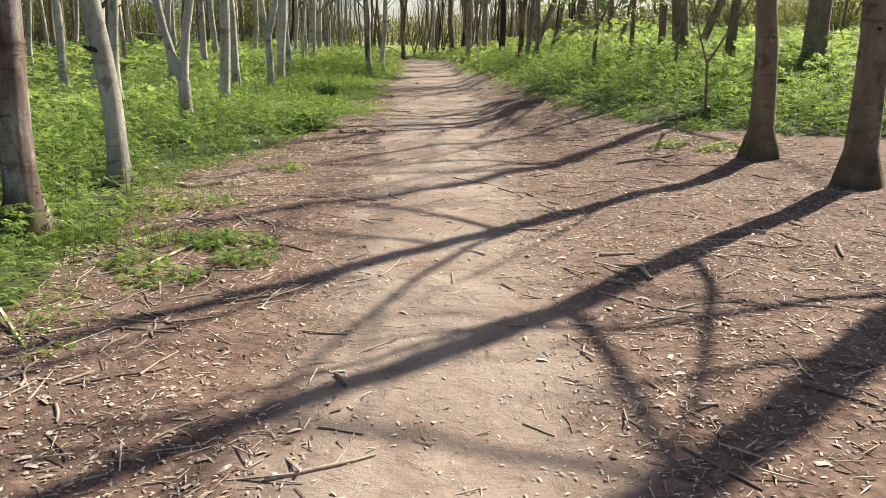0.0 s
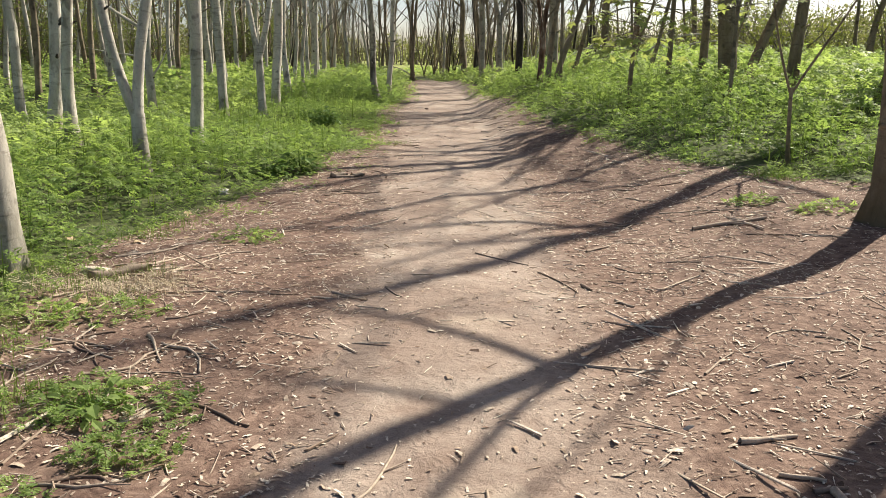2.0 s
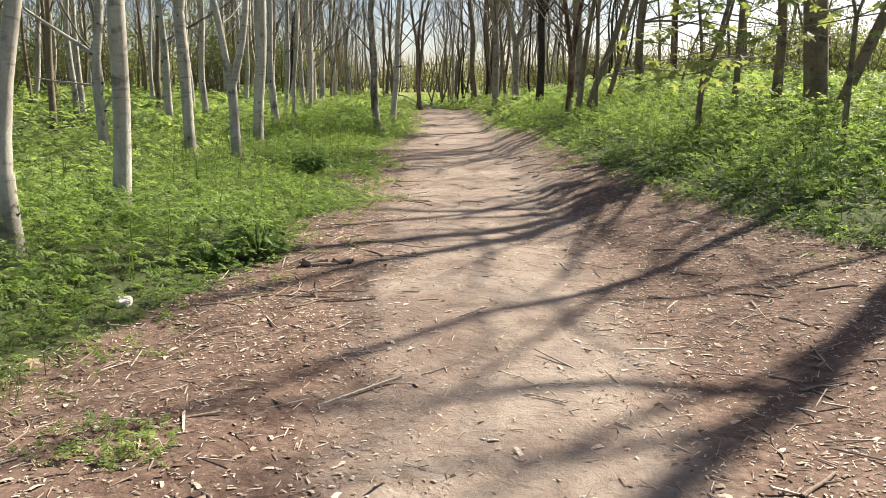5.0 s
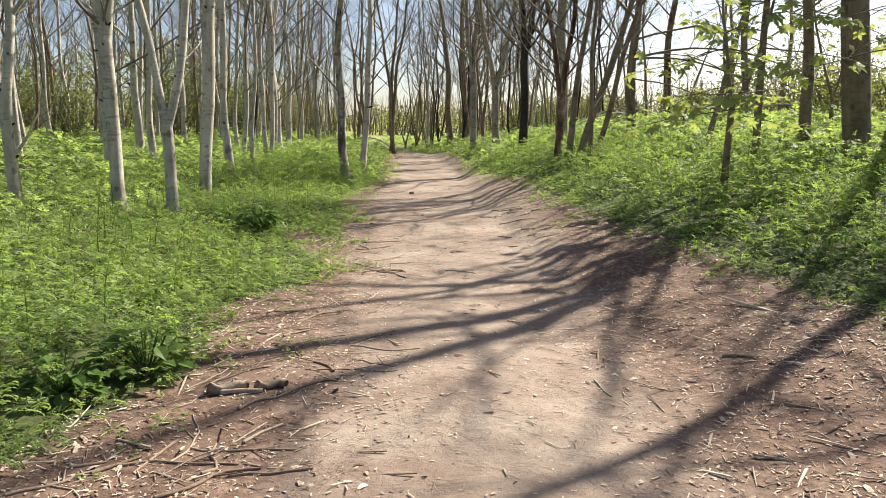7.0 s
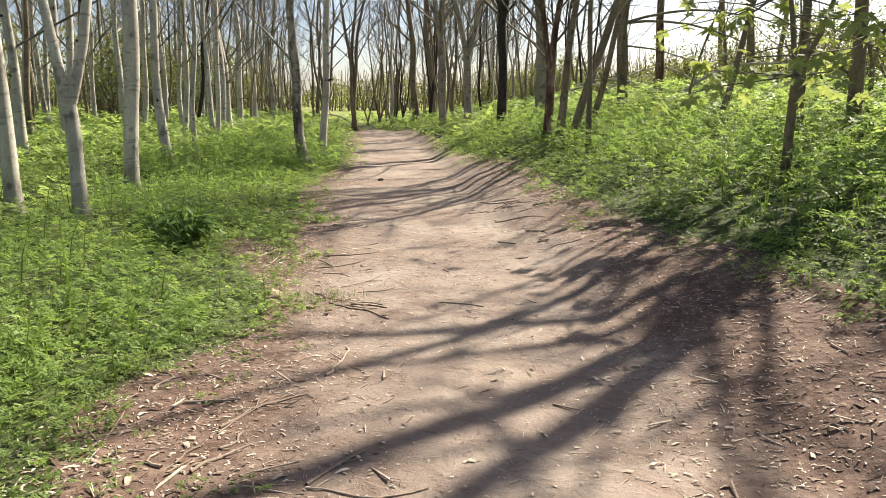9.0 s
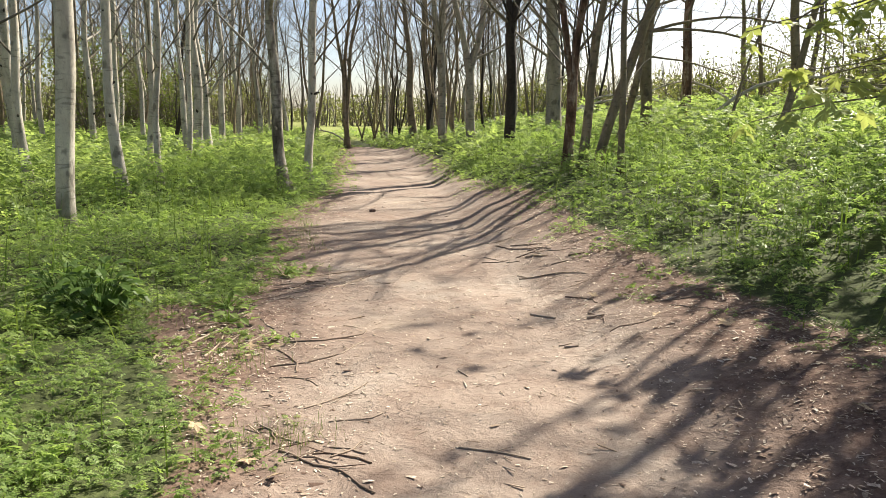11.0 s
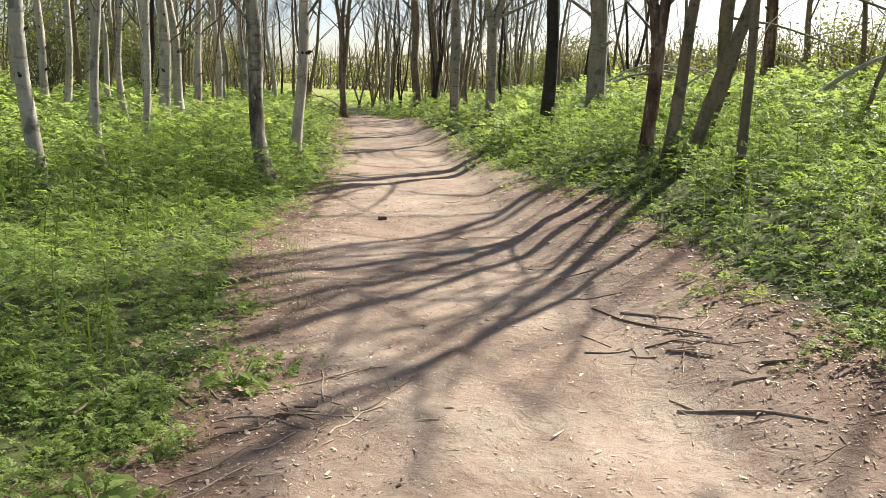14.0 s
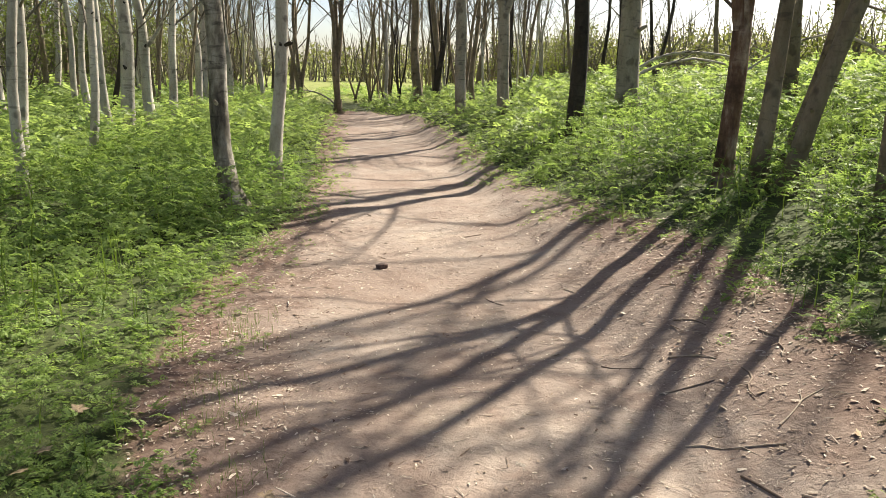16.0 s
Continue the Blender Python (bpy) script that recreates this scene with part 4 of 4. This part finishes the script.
stick(-0.51, 7.61, 0.24, -61, 0.010)
stick(-2.57, 8.21, 0.49, 31, 0.018)
stick(-2.28, 7.82, 0.58, 70, 0.012)
stick(-2.03, 7.69, 0.88, 72, 0.008)
stick(1.71, 10.77, 0.23, -56, 0.012)
stick(-1.51, 12.22, 0.22, 1, 0.026)
stick(-1.80, 11.26, 0.24, 61, 0.014)
stick(-1.25, 11.62, 0.25, 54, 0.012)
stick(1.42, 12.92, 0.23, -45, 0.014)
stick(0.55, 12.56, 0.26, -73, 0.008)
stick(0.56, 21.27, 1.04, -72, 0.014)
stick(-1.70, 17.47, 0.59, 77, 0.015)
stick(-1.82, 17.78, 0.24, 55, 0.012)
stick(-0.27, 16.08, 0.33, -19, 0.012)
stick(-0.19, 17.12, 0.12, -62, 0.010)
stick(0.56, 19.63, 0.65, -39, 0.013)
stick(0.69, 21.05, 0.49, -59, 0.015)
stick(0.50, 17.62, 0.09, -4, 0.014)
stick(0.44, 18.35, 0.21, -43, 0.020)
stick(0.52, 17.56, 0.09, -0, 0.020)
stick(0.77, 18.70, 0.28, -68, 0.012)
stick(-1.83, 17.72, 0.30, 69, 0.013)
stick(-1.65, 17.51, 0.55, 74, 0.012)
stick(-1.48, 17.74, 0.27, 59, 0.010)
stick(0.78, 18.03, 0.12, -35, 0.020)
stick(-2.41, 19.21, 0.18, -47, 0.014)
stick(0.73, 20.22, 0.26, -43, 0.016)
stick(0.71, 20.25, 0.16, -26, 0.014)
stick(0.38, 20.81, 0.29, -69, 0.014)
stick(0.32, 20.47, 0.25, -3, 0.012)
stick(0.55, 20.35, 0.16, -64, 0.012)
stick(0.56, 19.74, 0.20, -53, 0.010)
stick(0.85, 19.70, 0.15, -18, 0.014)
stick(1.03, 19.81, 0.15, -28, 0.020)
stick(-2.21, 19.60, 0.44, 74, 0.020)
stick(-1.81, 19.87, 0.21, -63, 0.016)
stick(-1.21, 19.68, 0.09, -11, 0.010)
stick(-1.89, 21.08, 0.21, 7, 0.015)
stick(-1.74, 20.03, 0.26, -55, 0.010)
stick(0.18, 20.99, 0.08, -53, 0.010)
stick(-3.31, 23.86, 0.27, 50, 0.012)
stick(0.36, 22.61, 0.24, -38, 0.010)
stick(-0.11, 23.97, 0.22, -76, 0.010)
stick(-1.15, 21.43, 0.11, 55, 0.007)
stick(0.51, 22.10, 0.26, -11, 0.012)
stick(-0.09, 25.91, 0.22, 37, 0.012)
root(0.49, 19.46, 0.55, -19, 0.030)
root(0.67, 20.83, 0.45, -41, 0.025)
root(0.23, 21.30, 0.38, -35, 0.030)
root(0.91, 19.34, 0.19, -161, 0.020)


def litter(name, count, box, seed, template, faces, sizes, material, label, category, worn_share):
    """Chips and scraps strewn over the earth, thinner on the worn track."""
    rng = np.random.default_rng(seed)
    x, y = rng.uniform(box[0], box[1], count), rng.uniform(box[2], box[3], count)
    d = verge_depth(x, y)
    mid = np.abs(x - np.interp(y, (0, 12, 20, 28, 36, 44), (0.05, -0.05, -0.15, -0.35, -0.6, -1.0)))
    half = np.interp(y, (0, 8, 14, 22, 30, 44), (0.55, 0.6, 0.8, 1.1, 1.0, 0.9))
    chance = worn_share + (1 - worn_share) * ease(0.4, 1.5, mid / half)
    keep = (d < 0.35) & (rng.uniform(0, 1, count) < chance * (0.65 + 0.35 * wave(x, y, 2.2, seed)))
    x, y = x[keep], y[keep]
    n = len(x)
    s = rng.uniform(*sizes, n) * (1 + 1.2 * (rng.uniform(0, 1, n) < 0.06))
    v, f = scatter(template, faces, np.stack([x, y, height(x, y) + 0.004], -1), turns_of(rng.uniform(0, 6.28, n), rng.normal(0, 0.16, n), rng.normal(0, 0.2, n)), s)
    tagged(new(name, mesh_of(name, v, f, material)), label, category, kind="stuff")


def slab(w, h):
    """A thin splinter along y with a pointed end."""
    v = np.array([(-w, -0.5, 0), (w, -0.42, 0), (w * 0.8, 0.3, 0), (-w * 0.3, 0.5, 0), (-w, -0.5, h), (w, -0.42, h), (w * 0.8, 0.3, h), (-w * 0.3, 0.5, h * 0.6)], float)
    return v, np.array(((4, 5, 6, 7), (0, 1, 5, 4), (1, 2, 6, 5), (2, 3, 7, 6), (3, 0, 4, 7)))


t = np.array(((-0.2, -0.5, 0), (0.2, -0.45, 0.0), (0.17, 0.0, 0.12), (-0.2, 0.05, 0.1), (0.08, 0.5, 0.02), (-0.12, 0.45, 0.0)), float)
f = np.array(((0, 1, 2, 3), (3, 2, 4, 5)))
t = t * (1, 1, 0.7)
litter("wood_chips", 84000, (-3.0, 4.2, 0.8, 15), 1, t, f, (0.008, 0.03), CHIP, "pale wood chips and bud scales strewn over bare earth", "wood chips", 0.22)
litter("wood_chips", 62000, (-2, 2.2, 15, 27), 2, t * (1, 1, 0.5), f, (0.007, 0.024), CHIP, "pale wood chips strewn thinly over the path", "wood chips", 0.25)
t, f = slab(0.035, 0.04)
litter("twigs", 21000, (-3.0, 4.5, 0.8, 15), 3, t, f, (0.02, 0.095), CHIP, "short dry twigs scattered over bare earth", "twigs", 0.16)
litter("twigs", 12000, (-2.2, 2.3, 15, 28), 4, t, f, (0.015, 0.06), CHIP, "short dry twigs scattered over the path", "twigs", 0.3)
t, f = slab(0.22, 0.015)
litter("leaf_litter", 16000, (-3.0, 4.5, 0.8, 15), 5, t, f, (0.01, 0.032), DUFF, "dark rotted leaf scraps on the soil", "leaf litter", 0.08)
litter("leaf_litter", 10000, (-2.2, 2.3, 15, 28), 6, t, f, (0.01, 0.03), DUFF, "dark rotted leaf scraps along the path", "leaf litter", 0.1)
rng = np.random.default_rng(91)
t, f = slab(0.013, 0.02)
litter("twigs", 900, (-2.6, 3.4, 1.5, 14), 7, t, f, (0.1, 0.34), CHIP, "long thin dry twigs scattered over bare earth", "twigs", 0.1)
# Sticks heaped along the verge
for y0, y1, count in ((2.6, 9.0, 62), (11.0, 14.6, 34), (15.6, 20.4, 40)):
    for k in range(count):
        py = rng.uniform(y0, y1)
        px = float(left_edge(py)) + rng.uniform(-0.15, 0.85) * (1.0 if y0 < 15 else 0.7)
        stick(px, py, rng.uniform(0.16, 0.6), rng.normal(45, 45), rng.uniform(0.007, 0.014), 1.5)
for k in range(46):
    py = rng.uniform(3.0, 12.0)
    stick(rng.uniform(0.9, 3.3), py, rng.uniform(0.15, 0.5), rng.uniform(-70, 70), rng.uniform(0.007, 0.013), 1.4)
for k in range(26):
    py = rng.uniform(17.5, 23.5)
    stick(float(right_edge(py)) - rng.uniform(0.0, 0.8), py, rng.uniform(0.12, 0.45), rng.normal(-40, 40), rng.uniform(0.007, 0.013), 1.4)


def fallen(x, y, length, angle, r, lift, seed, label):
    """A bare fallen limb that arches over the undergrowth, with its side shoots."""
    rng = np.random.default_rng(seed)
    ob = new("fallen_branch")
    ob.location = (x, y, rests(x, y))
    u = np.linspace(0, 1, 12)
    a = radians(angle)
    px, py = np.cos(a) * length * u, np.sin(a) * length * u + 0.12 * np.sin(u * 5)
    pz = height(x + px, y + py) - rests(x, y) + lift * 4 * u * (1 - u) + r * 0.5
    q = np.stack([px, py, pz], -1)
    t = Tubes()
    t.add(q, np.linspace(r, r * 0.3, 12), 7)
    part("limb", t.mesh("limb", PALE), ob)
    twigs, tips = Tubes(), []
    split(rng, twigs, q, r, 1.6, 2, 4, tips)
    part("crown", twigs.mesh("crown", TWIG), ob, "bare side twigs")
    return tagged(ob, label, "branch", "fallen branches")


F_L = "bare pale fallen branch arching over the undergrowth"
fallen(5.2, 28.0, 4.2, -12, 0.04, 0.9, 1, F_L)
fallen(5.6, 27.0, 3.6, -25, 0.03, 0.7, 2, F_L)
fallen(3.6, 35.5, 4.0, 8, 0.045, 0.6, 3, F_L)
fallen(4.4, 38.0, 4.5, -4, 0.05, 0.8, 4, F_L)
fallen(7.5, 30.5, 3.5, 170, 0.035, 0.9, 5, F_L)
fallen(-2.2, 46.8, 3.2, 155, 0.035, 0.6, 6, F_L)


def weed(x, y, seed, count, size, tall, material, label):
    """A clump of broad leaves on stalks."""
    rng = np.random.default_rng(seed)
    ob = new("weed_clump")
    ob.location = (x, y, rests(x, y))
    v = np.array([(0, 0, 0), (-0.26, 0.3, 0.08), (-0.3, 0.6, 0.04), (0, 1, -0.16), (0.3, 0.6, 0.04), (0.26, 0.3, 0.08), (0, 0.5, -0.02)], float)
    leaf = mesh_of("leaf", v * size, np.array(((0, 1, 6), (1, 2, 6), (2, 3, 6), (3, 4, 6), (4, 5, 6), (5, 0, 6))), material)
    for k in range(count):
        a, u = rng.uniform(0, 6.28), math.sqrt(rng.uniform(0.01, 1.0)) * size * 2.0
        z = tall * rng.uniform(0.35, 1.0) * (1 - 0.6 * (u / size / 2.0) ** 2)
        end = np.array((math.cos(a) * u, math.sin(a) * u, z))
        tube = Tubes()
        tube.add(np.array([(0, 0, 0), end * (0.6, 0.6, 0.6), end]), (0.005, 0.004, 0.003), 4)
        part("stalk", tube.mesh("stalk", material), ob)
        one = part("leaf", leaf, ob)
        one.location = [float(c) for c in end]
        one.rotation_euler = (rng.uniform(-0.5, 0.5), rng.uniform(-0.3, 0.3), a - 1.57 + rng.normal(0, 0.4))
        one.scale = [float(rng.uniform(0.6, 1.15))] * 3
    return tagged(ob, label, "weed", "broad-leaved weeds")


W_L = "clump of broad dark green weed leaves at the path's edge"
weed(-2.6, 18.3, 1, 120, 0.13, 0.45, DOCK, "large clump of dark green broad-leaved weeds beside the path")
weed(-2.95, 18.6, 2, 80, 0.13, 0.42, DOCK, W_L)
weed(-2.0, 12.5, 3, 60, 0.12, 0.32, DOCK, W_L)
weed(-2.35, 12.2, 4, 50, 0.12, 0.25, DOCK, W_L)
weed(-1.8, 18.7, 5, 18, 0.09, 0.15, FERN, "small low green weed on the bare edge")
weed(-1.7, 18.2, 6, 18, 0.09, 0.15, FERN, "small low green weed on the bare edge")
weed(-1.55, 20.0, 7, 16, 0.09, 0.14, FERN, "small low green weed on the bare edge")
weed(-1.6, 5.6, 8, 22, 0.08, 0.12, FERN, "small low green weed on the bare edge")


def tuft(x, y, seed, count, tall, material, label):
    """A tuft of thin blades."""
    rng = np.random.default_rng(seed)
    t = np.array(((-0.015, 0, 0), (0.015, 0, 0), (0.01, 0.22, 0.7), (-0.01, 0.22, 0.7), (0.0, 0.6, 0.95), (0.0, 0.6, 0.94)), float)
    at = np.stack([rng.normal(0, 0.12, count), rng.normal(0, 0.1, count), np.zeros(count)], -1)
    at[:, 2] = height(x + at[:, 0], y + at[:, 1]) - rests(x, y)
    v, f = scatter(t, np.array(((0, 1, 2, 3), (3, 2, 4, 5))), at, turns_of(rng.uniform(0, 6.28, count), rng.normal(0, 0.3, count)), rng.uniform(0.5, 1.2, count) * tall)
    ob = new("grass_tuft", mesh_of("grass_tuft", v, f, material))
    ob.location = (x, y, rests(x, y))
    return tagged(ob, label, "grass", "grass tufts", "stuff")


S_L, G_L = "flattened tuft of dry straw-coloured grass", "small tuft of fresh green grass on bare soil"
for k, (px, py) in enumerate(((-2.35, 7.5), (-2.05, 7.55), (-2.2, 7.2), (-2.6, 7.7), (-1.9, 7.35))):
    tuft(px, py, 10 + k, 110, 0.09, STRAW if k % 3 else GRASS, S_L if k % 3 else G_L)
for k in range(26):
    py = float(rng.uniform(3.4, 9.5))
    tuft(float(rng.uniform(-3.1, -1.75)), py, 30 + k, 80, float(rng.uniform(0.07, 0.13)), GRASS, G_L)
for k in range(10):
    py = float(rng.uniform(16, 24))
    tuft(float(left_edge(py)) + 0.15, py, 70 + k, 70, 0.08, GRASS, G_L)
for k in range(10):
    tuft(float(rng.uniform(2.9, 4.6)), float(rng.uniform(10.9, 11.7)), 90 + k, 90, 0.1, GRASS, G_L)


def lump(name, x, y, size, material, label, category, seed):
    """A rough broken block of stone or wood."""
    rng = np.random.default_rng(seed)
    bm = bmesh.new()
    bmesh.ops.create_icosphere(bm, subdivisions=2, radius=0.5)
    for v in bm.verts:
        v.co = Vector([max(-0.36, min(0.36, c)) for c in v.co]) + Vector(rng.normal(0, 0.02, 3))
        v.co = Vector((v.co.x * size[0], v.co.y * size[1], v.co.z * size[2])) * 1.4
    me = bpy.data.meshes.new(name)
    bm.to_mesh(me)
    bm.free()
    me.materials.append(material)
    ob = new(name, me)
    ob.matrix_basis = pose(x, y, rests(x, y) + size[2] * 0.35, 0, 0, rng.uniform(0, 180))
    return tagged(ob, label, category)


def stone_material(name, dark, light):
    m = Nodes(name, 0.9)
    g = m.noise(m.coord(), 30.0, 5.0, 0.7)
    m.bump(g, 0.6, 0.01)
    return m.colour(m.steps(g, (0.3, dark), (0.7, light)))


LOG = stick_material("weathered_log", (0.16, 0.12, 0.09), (0.3, 0.24, 0.19))


def log(x, y, length, angle, r, label):
    """A short sawn length of thick branch with flat ends and a knot."""
    rng = np.random.default_rng(int(abs(x * 77 + y * 31)))
    ob = new("log")
    ob.matrix_basis = pose(x, y, rests(x, y) + r * 0.8, 0, 0, angle)
    u = np.linspace(-0.5, 0.5, 9)
    q = np.stack([u * length, 0.02 * np.sin(u * 5), 0.008 * np.sin(u * 9)], -1)
    w = np.arange(10) * 2 * np.pi / 10
    rad = r * (1 + 0.08 * np.sin(3 * w[None] + 6 * u[:, None]) + rng.normal(0, 0.03, (9, 10)))
    t = Tubes()
    t.add(np.concatenate([q[:1], q, q[-1:]]), np.concatenate([rad[:1] * 0.02, rad, rad[-1:] * 0.02]), 10)
    part("branch_wood", t.mesh("branch_wood", LOG), ob)
    t = Tubes()
    t.add(np.array([(0.1 * length, 0, r * 0.6), (0.13 * length, 0.01, r * 1.3)]), (r * 0.4, r * 0.22), 6)
    part("knot", t.mesh("knot", LOG), ob)
    return tagged(ob, label, "log", "short logs")


log(-1.48, 12.26, 0.2, 8, 0.028, "short grey-brown sawn log at the verge")
log(-1.26, 12.32, 0.16, 4, 0.024, "short grey-brown sawn log at the verge")
log(-2.1, 12.45, 0.22, -12, 0.04, "dark rotting log half hidden in weeds")
log(-2.32, 7.68, 0.42, 38, 0.035, "pale weathered split log beside dry straw")

BRICK = stone_material("old_brick", (0.07, 0.05, 0.045), (0.2, 0.14, 0.12))
STONE = stone_material("pale_stone", (0.4, 0.37, 0.33), (0.68, 0.65, 0.6))
lump("brick_fragment", -0.85, 24.85, (0.09, 0.06, 0.05), BRICK, "dark broken brick fragment on the bare path", "brick", 1)
lump("stone", 1.41, 20.2, (0.05, 0.04, 0.03), STONE, "small pale stone at the bank's foot", "stone", 2)
lump("stone", -2.56, 11.06, (0.16, 0.1, 0.05), STONE, "pale flat stone half hidden in weeds", "stone", 3)
lump("stone", -2.52, 7.75, (0.2, 0.07, 0.05), CHIP, "pale split piece of dead wood on the soil", "dead wood", 4)

# A flattened mat of pale straw
rng = np.random.default_rng(17)
n = 900
sx, sy = rng.normal(-2.25, 0.3, n), rng.normal(7.42, 0.17, n)
t = np.array(((-0.02, -0.5, 0), (0.02, -0.5, 0), (0.015, 0.5, 0.03), (-0.015, 0.5, 0.03)), float)
v, f = scatter(t, np.array(((0, 1, 2, 3),)), np.stack([sx, sy, height(sx, sy) + rng.uniform(0.004, 0.022, n)], -1), turns_of(rng.normal(1.3, 0.7, n), rng.normal(0, 0.2, n), rng.normal(0, 0.3, n)), rng.uniform(0.05, 0.15, n))
tagged(new("dry_straw", mesh_of("dry_straw", v, f, STRAW)), "flattened mat of pale dry straw on the soil", "straw", kind="stuff")

# Dry fallen leaves at the verge
DRY = chip_material("dry_leaf", (0.3, 0.19, 0.1), (0.6, 0.47, 0.32))
v, f = palmate()
v[:, 2] += 0.18 * np.abs(v[:, 0]) + 0.1
dry = mesh_of("fallen_leaf", v * 0.085, f, DRY)
for k in range(46):
    py = float(rng.uniform(15, 24.5)) if k % 3 else float(rng.uniform(3, 10))
    px = float(left_edge(py)) + float(rng.uniform(-0.7, 0.35)) if k % 4 else float(right_edge(py)) - float(rng.uniform(0.0, 0.5))
    lift = 0.09 if px < left_edge(py) - 0.15 else 0.004
    ob = new("fallen_leaf", dry)
    ob.matrix_basis = pose(px, py, rests(px, py) + lift * 0.5, rng.uniform(-25, 25), rng.uniform(-25, 25), rng.uniform(0, 360))
    tagged(ob, "curled dry tan leaf fallen at the path's edge", "leaf", "dry fallen leaves")
